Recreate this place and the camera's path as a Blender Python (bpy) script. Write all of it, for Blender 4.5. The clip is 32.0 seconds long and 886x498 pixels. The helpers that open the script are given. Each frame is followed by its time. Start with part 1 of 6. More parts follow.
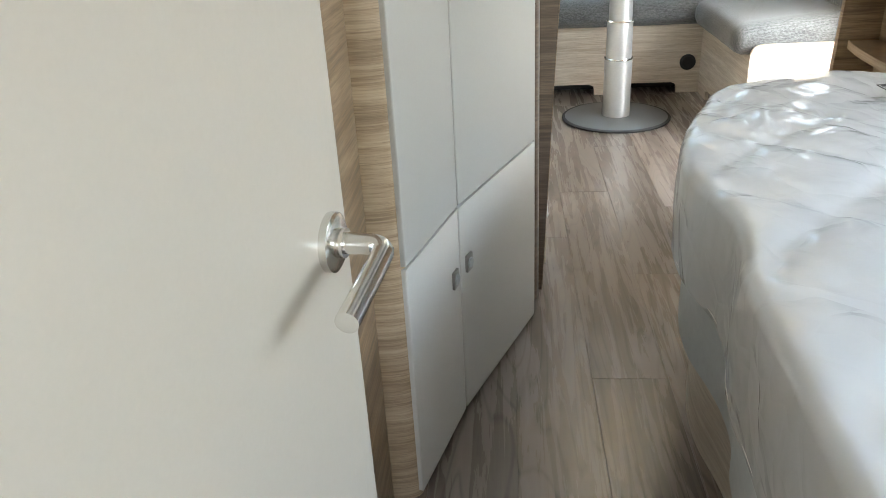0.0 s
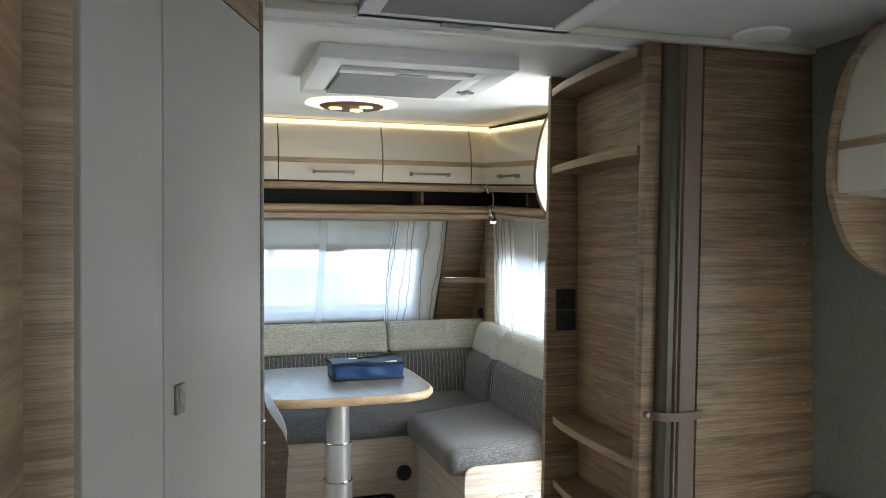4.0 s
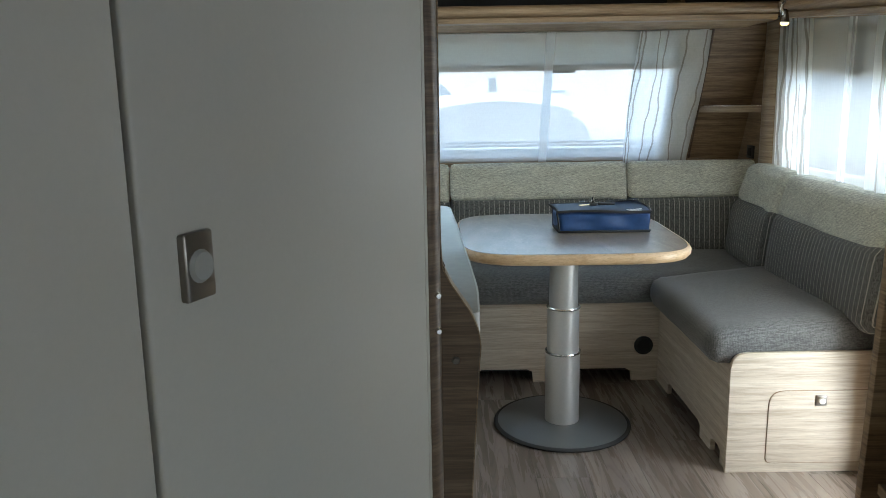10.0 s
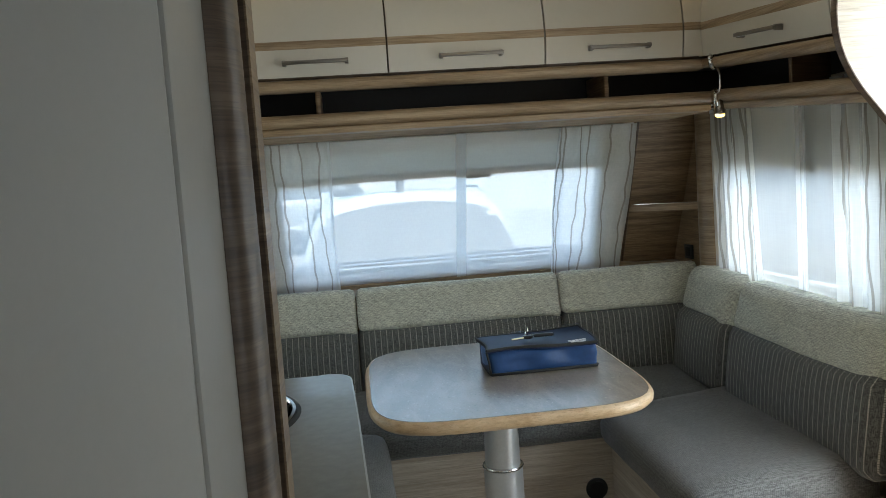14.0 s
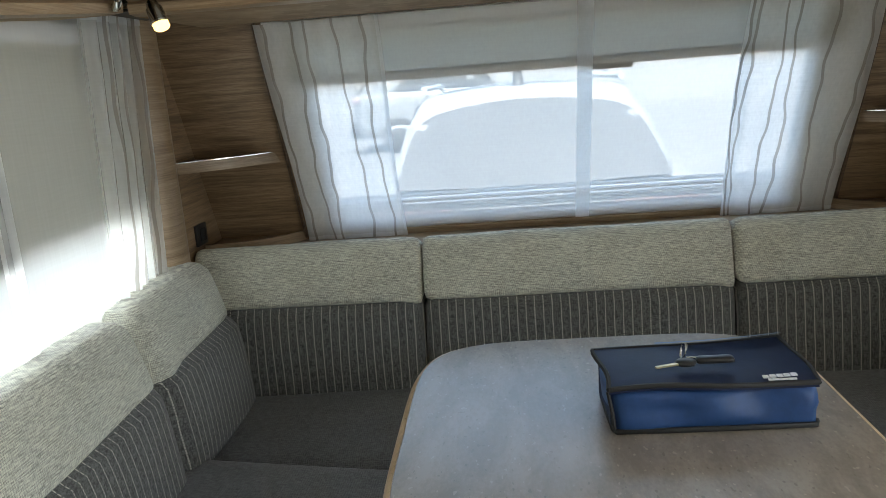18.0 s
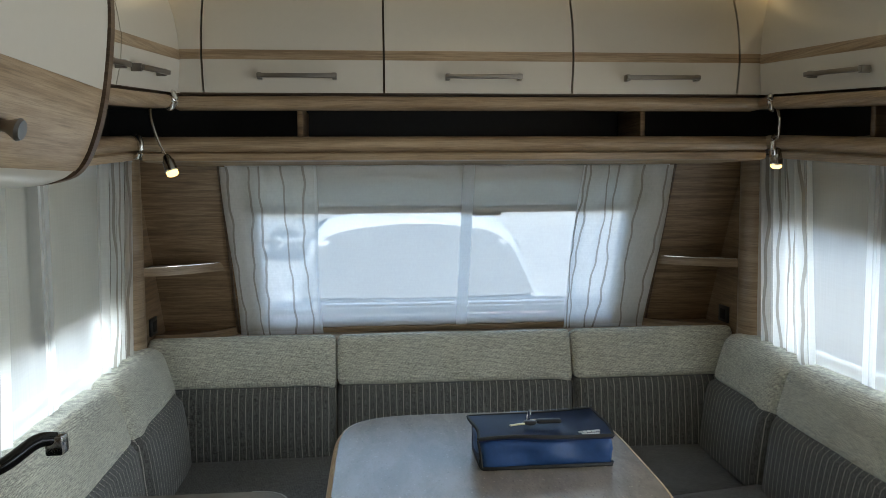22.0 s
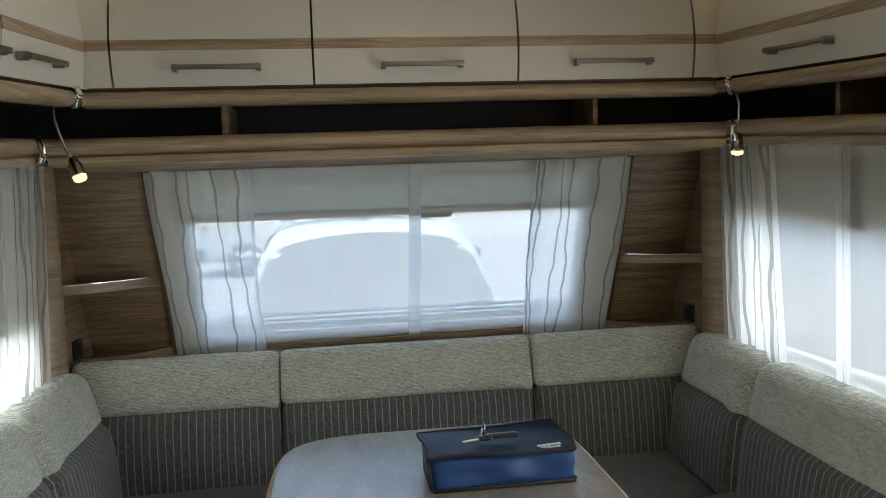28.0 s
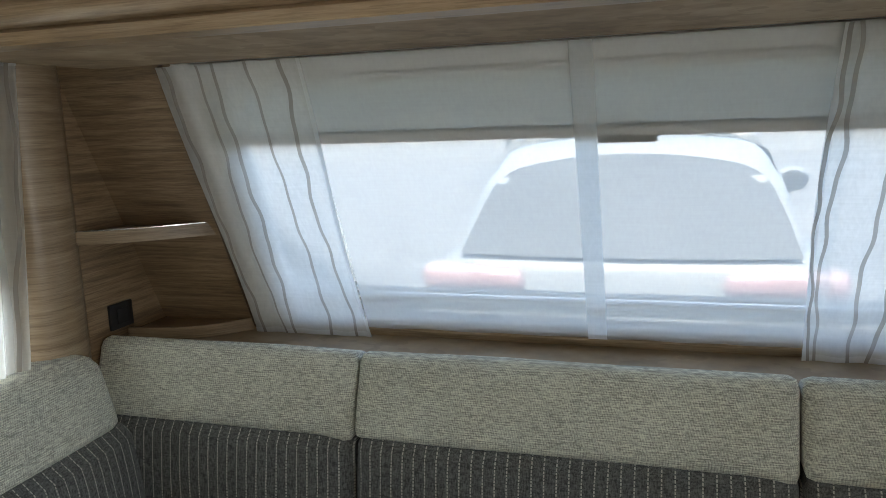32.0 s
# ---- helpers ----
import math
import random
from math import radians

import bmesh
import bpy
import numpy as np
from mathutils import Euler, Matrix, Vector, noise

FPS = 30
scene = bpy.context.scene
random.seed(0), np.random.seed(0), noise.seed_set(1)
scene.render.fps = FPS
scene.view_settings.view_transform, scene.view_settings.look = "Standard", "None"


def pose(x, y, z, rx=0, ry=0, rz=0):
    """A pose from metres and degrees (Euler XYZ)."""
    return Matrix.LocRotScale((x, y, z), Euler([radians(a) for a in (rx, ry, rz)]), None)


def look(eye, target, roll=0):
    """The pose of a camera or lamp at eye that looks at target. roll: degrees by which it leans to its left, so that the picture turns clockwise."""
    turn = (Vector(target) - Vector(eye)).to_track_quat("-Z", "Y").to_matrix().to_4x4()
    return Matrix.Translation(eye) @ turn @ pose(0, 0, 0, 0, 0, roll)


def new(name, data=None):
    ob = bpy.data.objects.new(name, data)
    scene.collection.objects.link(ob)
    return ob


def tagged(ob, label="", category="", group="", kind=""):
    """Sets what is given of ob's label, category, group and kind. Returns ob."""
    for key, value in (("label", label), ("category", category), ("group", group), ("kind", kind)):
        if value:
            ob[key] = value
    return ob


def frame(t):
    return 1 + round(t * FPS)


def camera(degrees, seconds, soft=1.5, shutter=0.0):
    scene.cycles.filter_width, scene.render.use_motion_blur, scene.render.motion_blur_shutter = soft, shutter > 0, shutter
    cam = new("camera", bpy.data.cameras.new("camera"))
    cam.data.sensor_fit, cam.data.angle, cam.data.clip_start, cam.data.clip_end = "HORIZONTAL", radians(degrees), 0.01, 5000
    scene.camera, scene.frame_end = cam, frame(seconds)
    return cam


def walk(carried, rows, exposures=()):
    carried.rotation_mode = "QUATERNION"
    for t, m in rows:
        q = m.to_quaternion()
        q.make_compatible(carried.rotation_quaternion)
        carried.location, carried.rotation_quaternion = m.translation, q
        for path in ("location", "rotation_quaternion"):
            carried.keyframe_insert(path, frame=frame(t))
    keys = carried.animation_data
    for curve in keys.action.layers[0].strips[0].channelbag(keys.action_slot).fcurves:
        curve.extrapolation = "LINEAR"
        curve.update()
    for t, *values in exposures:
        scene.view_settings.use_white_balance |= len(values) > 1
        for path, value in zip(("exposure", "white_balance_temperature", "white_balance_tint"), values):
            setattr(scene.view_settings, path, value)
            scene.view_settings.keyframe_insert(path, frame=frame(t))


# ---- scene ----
cam = camera(60.4, 32.0, soft=0.5)
PATH = [
    (0, (-0.514, -4.632, 1.115), (-0.689, -2.842, 0.241), -3.2),
    (0.5, (-0.548, -4.594, 1.126), (-0.471, -2.778, 0.292), -2.3),
    (1, (-0.554, -4.581, 1.195), (-0.314, -2.723, 0.494), 0.0),
    (1.5, (-0.549, -4.54, 1.256), (-0.196, -2.639, 0.746), 0.55),
    (2, (-0.553, -4.502, 1.305), (-0.102, -2.58, 0.982), 1.1),
    (2.5, (-0.546, -4.478, 1.375), (-0.021, -2.557, 1.199), 1.0),
    (4.5, (-0.549, -4.429, 1.387), (0.033, -2.516, 1.393), -0.2),
    (5, (-0.572, -4.328, 1.324), (-0.056, -2.396, 1.333), -0.8),
    (5.5, (-0.527, -4.068, 1.311), (-0.093, -2.115, 1.32), -1.1),
    (6, (-0.441, -3.882, 1.287), (-0.073, -1.916, 1.24), -1.4),
    (6.5, (-0.465, -3.723, 1.297), (-0.185, -1.747, 1.174), -2.5),
    (7, (-0.401, -3.595, 1.299), (-0.132, -1.621, 1.124), -2.9),
    (7.5, (-0.223, -3.486, 1.291), (0.058, -1.515, 1.099), -3.1),
    (8, (-0.190, -3.481, 1.272), (0.066, -1.505, 1.08), -4.4),
    (8.5, (-0.181, -3.514, 1.266), (0.002, -1.532, 1.057), -5.6),
    (9, (-0.207, -3.517, 1.267), (-0.137, -1.538, 0.984), -5.1),
    (9.5, (-0.318, -3.542, 1.253), (-0.319, -1.573, 0.899), -2.7),
    (10, (-0.424, -3.683, 1.257), (-0.432, -1.721, 0.869), -0.9),
    (10.5, (-0.447, -3.826, 1.241), (-0.348, -1.857, 0.903), -0.2),
    (11, (-0.387, -3.87, 1.305), (-0.183, -1.909, 0.973), -0.3),
    (11.5, (-0.383, -3.833, 1.272), (-0.089, -1.876, 0.982), -0.7),
    (12, (-0.323, -3.717, 1.305), (-0.032, -1.748, 1.101), -0.6),
    (12.5, (-0.3, -3.589, 1.355), (-0.091, -1.604, 1.228), -0.6),
    (13, (-0.346, -3.444, 1.353), (-0.135, -1.457, 1.252), -1.8),
    (13.5, (-0.404, -3.322, 1.367), (-0.193, -1.338, 1.24), -3.1),
    (15.5, (-0.16, -2.492, 1.354), (0.06, -0.54, 0.978), -5.2),
    (16, (-0.143, -2.319, 1.368), (-0.094, -0.363, 0.958), -5.2),
    (16.5, (-0.098, -2.149, 1.373), (-0.263, -0.2, 0.956), -5.7),
    (17, (-0.12, -2.109, 1.375), (-0.461, -0.186, 0.945), -6.6),
    (17.5, (-0.169, -2.087, 1.365), (-0.53, -0.169, 0.928), -5.9),
    (18, (-0.172, -2.115, 1.374), (-0.333, -0.17, 0.936), -4.4),
    (18.5, (-0.133, -2.14, 1.372), (-0.074, -0.2, 0.889), -3.8),
    (19, (-0.147, -2.206, 1.352), (0.089, -0.284, 0.851), -2.6),
    (19.5, (-0.036, -2.338, 1.335), (0.172, -0.421, 0.804), -2.0),
    (20, (-0.04, -2.449, 1.343), (0.11, -0.519, 0.84), -2.3),
    (20.5, (-0.147, -2.572, 1.359), (-0.005, -0.634, 0.885), -2.0),
    (21, (-0.215, -2.692, 1.404), (-0.093, -0.732, 1.026), -1.3),
    (21.5, (-0.245, -2.728, 1.462), (-0.111, -0.747, 1.219), -0.7),
    (22, (-0.26, -2.741, 1.47), (-0.084, -0.756, 1.306), -0.4),
    (22.5, (-0.267, -2.752, 1.472), (-0.05, -0.767, 1.348), -0.3),
    (23, (-0.261, -2.751, 1.469), (-0.019, -0.768, 1.367), -0.3),
    (23.5, (-0.258, -2.747, 1.469), (-0.001, -0.765, 1.377), -0.4),
    (24, (-0.254, -2.741, 1.456), (0.005, -0.759, 1.365), -0.7),
    (24.5, (-0.247, -2.724, 1.464), (0.005, -0.744, 1.348), -0.9),
    (25, (-0.25, -2.711, 1.464), (0.021, -0.734, 1.338), -0.9),
    (25.5, (-0.242, -2.692, 1.462), (0.052, -0.718, 1.332), -0.8),
    (27.5, (-0.219, -2.667, 1.441), (0.096, -0.698, 1.286), -1.8),
    (28, (-0.181, -2.582, 1.43), (0.081, -0.604, 1.295), -2.2),
    (28.5, (-0.083, -2.449, 1.434), (0.089, -0.464, 1.26), -2.5),
    (29, (-0.016, -2.338, 1.413), (0.105, -0.36, 1.144), -3.2),
    (29.5, (-0.016, -2.196, 1.391), (0.117, -0.225, 1.078), -3.8),
    (30, (-0.013, -2.022, 1.388), (0.074, -0.057, 1.028), -3.9),
    (30.5, (0.065, -1.839, 1.377), (-0.031, 0.128, 1.027), -4.0),
    (31, (0.166, -1.728, 1.417), (-0.127, 0.226, 1.11), -3.5),
    (31.5, (0.218, -1.605, 1.416), (-0.163, 0.333, 1.103), -2.6),
    (32, (0.231, -1.46, 1.418), (-0.363, 0.42, 1.082), -2.1),
]
walk(cam, [(t, look(eye, target, roll)) for t, eye, target, roll in PATH],
     exposures=[(0.0, 4.36, 6450, 4),
                (1.0, 4.15, 6500, 5),
                (1.5, 3.9, 6350, 5),
                (2.0, 3.63, 6250, 5),
                (2.5, 3.38, 6200, 4),
                (5.0, 3.08, 6200, 4),
                (6.0, 2.80, 6150, 1),
                (7.0, 2.65, 6050, -1),
                (9.0, 2.55, 6100, -1),
                (10.0, 2.80, 6200, 1),
                (11.0, 2.65, 6100, 0),
                (12.0, 2.78, 6250, 1),
                (13.0, 2.60, 6250, 1),
                (13.5, 2.56, 6250, 1),
                (16.0, 2.58, 6450, 2),
                (20.0, 2.53, 6700, 6),
                (23.0, 2.33, 6150, 2),
                (29.0, 2.48, 6500, 4),
                (30.0, 2.54, 6500, 4),
                (32.0, 2.43, 6600, 5)])

# ---- world, sun and lamps ----
world = bpy.data.worlds.new("sky")
scene.world = world
world.use_nodes = True
wn = world.node_tree.nodes
sky = wn.new("ShaderNodeTexSky")
sky.sky_type = "NISHITA"
sky.sun_disc = False
sky.sun_elevation = radians(68)
sky.sun_rotation = radians(180)
sky.air_density, sky.dust_density, sky.ozone_density = 1.2, 5.0, 1.0
world.node_tree.links.new(sky.outputs["Color"], wn["Background"].inputs["Color"])
wn["Background"].inputs["Strength"].default_value = 0.15

sun = new("sun", bpy.data.lights.new("sun", "SUN"))
sun.data.energy, sun.data.angle, sun.data.color = 1.0, radians(14), (1.0, 0.97, 0.93)
sun.matrix_world = look((0.0, -3.23, 8.0), (0, 0, 0))


def opening_light(name, eye, target, width, height, watts):
    """Daylight entering through an opening."""
    lamp_ = new(name, bpy.data.lights.new(name, "AREA"))
    lamp_.data.shape, lamp_.data.size, lamp_.data.size_y, lamp_.data.energy = "RECTANGLE", width, height, watts
    lamp_.data.color = (0.96, 0.98, 1.0)
    lamp_.matrix_world = look(eye, target)
    return lamp_


opening_light("rear_window_daylight", (0.1, -6.21, 1.17), (0.1, 0, 1.17), 1.28, 0.63, 0.22)
opening_light("bed_window_daylight", (1.125, -4.05, 1.09), (0.5, -4.05, 0.68), 1.38, 0.22, 0.42)
opening_light("entrance_daylight", (1.10, -1.72, 0.93), (-1, -1.72, 0.93), 0.50, 1.80, 2.75)
opening_light("right_window_daylight", (1.11, -0.78, 1.12), (-1, -0.78, 1.12), 0.86, 0.32, 0.2)
opening_light("left_window_daylight", (-1.11, -0.78, 1.02), (1, -0.78, 1.02), 0.86, 0.14, 0.19)

# ---- materials ----
def nodes_of(name):
    m = bpy.data.materials.new(name)
    m.use_nodes = True
    nt = m.node_tree
    return m, nt, nt.nodes, nt.nodes["Principled BSDF"]


def link(nt, a, b):
    nt.links.new(a, b)


def coords(nt, scale=(1, 1, 1), rot=(0, 0, 0)):
    tc = nt.nodes.new("ShaderNodeTexCoord")
    mp = nt.nodes.new("ShaderNodeMapping")
    mp.inputs["Scale"].default_value = scale
    mp.inputs["Rotation"].default_value = [radians(a) for a in rot]
    link(nt, tc.outputs["Object"], mp.inputs["Vector"])
    return mp.outputs["Vector"]


def noise_tex(nt, vec, scale, detail=6, rough=0.55, dist=0.0):
    n = nt.nodes.new("ShaderNodeTexNoise")
    n.inputs["Scale"].default_value = scale
    n.inputs["Detail"].default_value = detail
    n.inputs["Roughness"].default_value = rough
    n.inputs["Distortion"].default_value = dist
    link(nt, vec, n.inputs["Vector"])
    return n.outputs["Fac"]


def ramp(nt, fac, stops):
    r = nt.nodes.new("ShaderNodeValToRGB")
    el = r.color_ramp.elements
    while len(el) < len(stops):
        el.new(0.5)
    for e, (p, c) in zip(el, stops):
        e.position, e.color = p, (*c, 1)
    link(nt, fac, r.inputs["Fac"])
    return r.outputs["Color"]


def mathn(nt, op, a, b=None, c=None):
    n = nt.nodes.new("ShaderNodeMath")
    n.operation = op
    for i, v in enumerate((a, b, c)):
        if v is None:
            continue
        if isinstance(v, (int, float)):
            n.inputs[i].default_value = v
        else:
            link(nt, v, n.inputs[i])
    return n.outputs[0]


def mixc(nt, fac, a, b, mode="MIX"):
    n = nt.nodes.new("ShaderNodeMix")
    n.data_type, n.blend_type = "RGBA", mode
    for sock, v in ((n.inputs[0], fac), (n.inputs[6], a), (n.inputs[7], b)):
        if isinstance(v, (int, float)):
            sock.default_value = v
        elif isinstance(v, tuple):
            sock.default_value = (*v, 1)
        else:
            link(nt, v, sock)
    return n.outputs[2]


def bump(nt, bsdf, height, strength, distance=0.002):
    b = nt.nodes.new("ShaderNodeBump")
    b.inputs["Strength"].default_value = strength
    b.inputs["Distance"].default_value = distance
    link(nt, height, b.inputs["Height"])
    link(nt, b.outputs["Normal"], bsdf.inputs["Normal"])


def wood(name, dark, mid, light, stretch=(1.3, 1.3, 26), rough=0.42):
    """Laminate grained along the level; pores are short dark dashes."""
    m, nt, n, b = nodes_of(name)
    v = coords(nt, stretch)
    big = noise_tex(nt, v, 1.6, 5, 0.6, 0.5)
    fine = noise_tex(nt, coords(nt, tuple(s * 5 for s in stretch)), 1.5, 3, 0.75)
    pore = noise_tex(nt, coords(nt, (stretch[0] * 9, stretch[1] * 9, stretch[2] * 16)), 1.0, 2, 0.6)
    fac = mathn(nt, "ADD", mathn(nt, "MULTIPLY", big, 0.58), mathn(nt, "MULTIPLY", fine, 0.42))
    col = ramp(nt, fac, [(0.39, dark), (0.5, mid), (0.61, light)])
    col = mixc(nt, mathn(nt, "MULTIPLY", mathn(nt, "LESS_THAN", pore, 0.42), 0.30), col, tuple(c * 0.62 for c in dark))
    link(nt, col, b.inputs["Base Color"])
    r = mathn(nt, "MULTIPLY_ADD", fine, 0.22, rough - 0.1)
    link(nt, r, b.inputs["Roughness"])
    bump(nt, b, fac, 0.22, 0.0015)
    return m


def plain(name, col, rough=0.4, metal=0.0, grain=0.0, gscale=60, relief=0.0, coat=0.0, stretch=(1, 1, 1), spec=0.5):
    m, nt, n, b = nodes_of(name)
    b.inputs["Roughness"].default_value = rough
    b.inputs["Metallic"].default_value = metal
    b.inputs["Specular IOR Level"].default_value = spec
    b.inputs["Coat Weight"].default_value = min(coat, 1.0)
    b.inputs["Coat IOR"].default_value = 1.8 if coat >= 1 else 1.5
    b.inputs["Coat Roughness"].default_value = 0.15 if coat >= 1 else 0.05
    v = coords(nt, stretch)
    f = noise_tex(nt, v, gscale, 4, 0.6)
    g = noise_tex(nt, v, 2.3, 3, 0.5)
    k = mathn(nt, "ADD", mathn(nt, "MULTIPLY", f, 0.5), mathn(nt, "MULTIPLY", g, 0.5))
    lo = tuple(c * (1 - grain) for c in col)
    hi = tuple(min(1, c * (1 + grain)) for c in col)
    link(nt, ramp(nt, k, [(0.35, lo), (0.65, hi)]), b.inputs["Base Color"])
    link(nt, mathn(nt, "MULTIPLY_ADD", g, 0.12, rough - 0.06), b.inputs["Roughness"])
    if relief:
        bump(nt, b, f, relief, 0.001)
    return m


def glow(name, col, strength):
    m, nt, n, b = nodes_of(name)
    b.inputs["Base Color"].default_value = (*col, 1)
    b.inputs["Emission Color"].default_value = (*col, 1)
    b.inputs["Emission Strength"].default_value = strength
    return m


def weave(name, col, grain=0.5, scale=290, flat=False, pitch=0.0052):
    """Coarse cloth of crossing slubby threads; flat for cloth that lies level."""
    m, nt, n, b = nodes_of(name)
    b.inputs["Roughness"].default_value = 0.92
    b.inputs["Sheen Weight"].default_value = 0.25
    along_a, along_b = ((0.14, 1.0, 0.5), (1.0, 0.14, 0.5)) if flat else ((0.12, 0.12, 1.0), (1.0, 1.0, 0.14))
    fx = noise_tex(nt, coords(nt, along_a), scale, 2, 0.65)
    fz = noise_tex(nt, coords(nt, along_b), scale, 2, 0.65)
    slub = noise_tex(nt, coords(nt, tuple(c * 0.3 for c in along_a)), scale, 2, 0.5)
    g = noise_tex(nt, coords(nt), 7, 4, 0.6)
    k = mathn(nt, "ADD", mathn(nt, "MULTIPLY", fx, 0.46), mathn(nt, "ADD", mathn(nt, "MULTIPLY", fz, 0.36), mathn(nt, "ADD", mathn(nt, "MULTIPLY", slub, 0.08), mathn(nt, "MULTIPLY", g, 0.10))))
    sep = nt.nodes.new("ShaderNodeSeparateXYZ")
    tc = nt.nodes.new("ShaderNodeTexCoord")
    link(nt, tc.outputs["Object"], sep.inputs[0])
    stray = mathn(nt, "MULTIPLY", noise_tex(nt, coords(nt), 40, 2, 0.5), 2.2)
    u = sep.outputs[0] if flat else mathn(nt, "ADD", sep.outputs[0], sep.outputs[1])
    v = sep.outputs[1] if flat else sep.outputs[2]
    wave_u = mathn(nt, "SINE", mathn(nt, "MULTIPLY_ADD", u, 2 * math.pi / pitch, stray))
    wave_v = mathn(nt, "SINE", mathn(nt, "MULTIPLY_ADD", v, 2 * math.pi / (pitch * 0.8), stray))
    rib = mathn(nt, "MULTIPLY", mathn(nt, "ADD", wave_u, wave_v), 0.028)
    k = mathn(nt, "ADD", k, rib)
    lo = tuple(c * (1 - grain) for c in col)
    hi = tuple(c * (1 + grain * 0.8) for c in col)
    link(nt, ramp(nt, k, [(0.40, lo), (0.60, hi)]), b.inputs["Base Color"])
    bump(nt, b, k, 0.8, 0.002)
    return m


def pinstripe(name, axis, base, line, pitch=0.0235):
    m, nt, n, b = nodes_of(name)
    b.inputs["Roughness"].default_value = 0.9
    b.inputs["Sheen Weight"].default_value = 0.2
    tc = nt.nodes.new("ShaderNodeTexCoord")
    sep = nt.nodes.new("ShaderNodeSeparateXYZ")
    link(nt, tc.outputs["Object"], sep.inputs[0])
    sway = mathn(nt, "MULTIPLY", noise_tex(nt, coords(nt), 5, 2, 0.5), 0.010)
    u = mathn(nt, "FRACT", mathn(nt, "DIVIDE", mathn(nt, "ADD", mathn(nt, "ADD", sep.outputs[axis], sway), 10), pitch))
    on = mathn(nt, "LESS_THAN", mathn(nt, "ABSOLUTE", mathn(nt, "SUBTRACT", u, 0.5)), 0.058)
    dash = mathn(nt, "GREATER_THAN", mathn(nt, "FRACT", mathn(nt, "DIVIDE", sep.outputs[2], 0.0065)), 0.30)
    patchy = mathn(nt, "MULTIPLY_ADD", noise_tex(nt, coords(nt), 90, 2, 0.5), 1.3, 0.25)
    fac = mathn(nt, "MULTIPLY", mathn(nt, "MULTIPLY", on, dash), mathn(nt, "MINIMUM", patchy, 1.0))
    f = noise_tex(nt, coords(nt, (1, 1, 0.2)), 380, 3, 0.6)
    h = noise_tex(nt, coords(nt, (0.3, 0.3, 1)), 330, 2, 0.6)
    k = mathn(nt, "MULTIPLY_ADD", h, 0.4, mathn(nt, "MULTIPLY", f, 0.6))
    body = ramp(nt, k, [(0.40, tuple(c * 0.45 for c in base)), (0.60, tuple(c * 1.6 for c in base))])
    link(nt, mixc(nt, fac, body, line), b.inputs["Base Color"])
    bump(nt, b, k, 0.6, 0.0015)
    return m


def speckled(name, dark, mid, light):
    """Stone-look laminate: drawn-out clouds with dark and pale flecks under a satin coat."""
    m, nt, n, b = nodes_of(name)
    cloud = noise_tex(nt, coords(nt, (1, 0.35, 1)), 16, 6, 0.65, 0.6)
    fine = noise_tex(nt, coords(nt, (1, 0.45, 1)), 190, 3, 0.6)
    col = ramp(nt, mathn(nt, "MULTIPLY_ADD", fine, 0.30, mathn(nt, "MULTIPLY", cloud, 0.70)), [(0.40, dark), (0.5, mid), (0.60, light)])
    fleck = noise_tex(nt, coords(nt, (1, 0.5, 1)), 120, 1, 0.4)
    col = mixc(nt, mathn(nt, "MULTIPLY", mathn(nt, "GREATER_THAN", fleck, 0.72), 0.45), col, tuple(min(1, c * 1.5) for c in light))
    col = mixc(nt, mathn(nt, "MULTIPLY", mathn(nt, "LESS_THAN", fleck, 0.28), 0.4), col, tuple(c * 0.5 for c in dark))
    link(nt, col, b.inputs["Base Color"])
    link(nt, mathn(nt, "MULTIPLY_ADD", cloud, 0.10, 0.45), b.inputs["Roughness"])
    b.inputs["Specular IOR Level"].default_value = 0.1
    b.inputs["Coat Weight"].default_value = 1.0
    b.inputs["Coat IOR"].default_value = 1.78
    b.inputs["Coat Roughness"].default_value = 0.27
    return m


def veil(name, col, clear, spread=0.6, ripple=0.12):
    """Thin cloth: part of the light passes straight, the rest is spread."""
    m, nt, n, b = nodes_of(name)
    n.remove(b)
    t = n.new("ShaderNodeBsdfTransparent")
    d = n.new("ShaderNodeBsdfDiffuse")
    s = n.new("ShaderNodeBsdfTranslucent")
    d.inputs["Color"].default_value = s.inputs["Color"].default_value = (*col, 1)
    a, c = n.new("ShaderNodeMixShader"), n.new("ShaderNodeMixShader")
    a.inputs[0].default_value = spread
    link(nt, d.outputs[0], a.inputs[1])
    link(nt, s.outputs[0], a.inputs[2])
    f = noise_tex(nt, coords(nt, (1, 1, 0.05)), 150, 2, 0.5, 0.4)
    h = noise_tex(nt, coords(nt, (0.06, 0.06, 1)), 260, 1, 0.5)
    thread = mathn(nt, "ADD", mathn(nt, "MULTIPLY_ADD", f, ripple, -0.5 * ripple), mathn(nt, "MULTIPLY_ADD", h, ripple * 0.6, -0.3 * ripple))
    link(nt, mathn(nt, "ADD", thread, 1 - clear), c.inputs[0])
    link(nt, t.outputs[0], c.inputs[1])
    link(nt, a.outputs[0], c.inputs[2])
    link(nt, c.outputs[0], n["Material Output"].inputs[0])
    return m


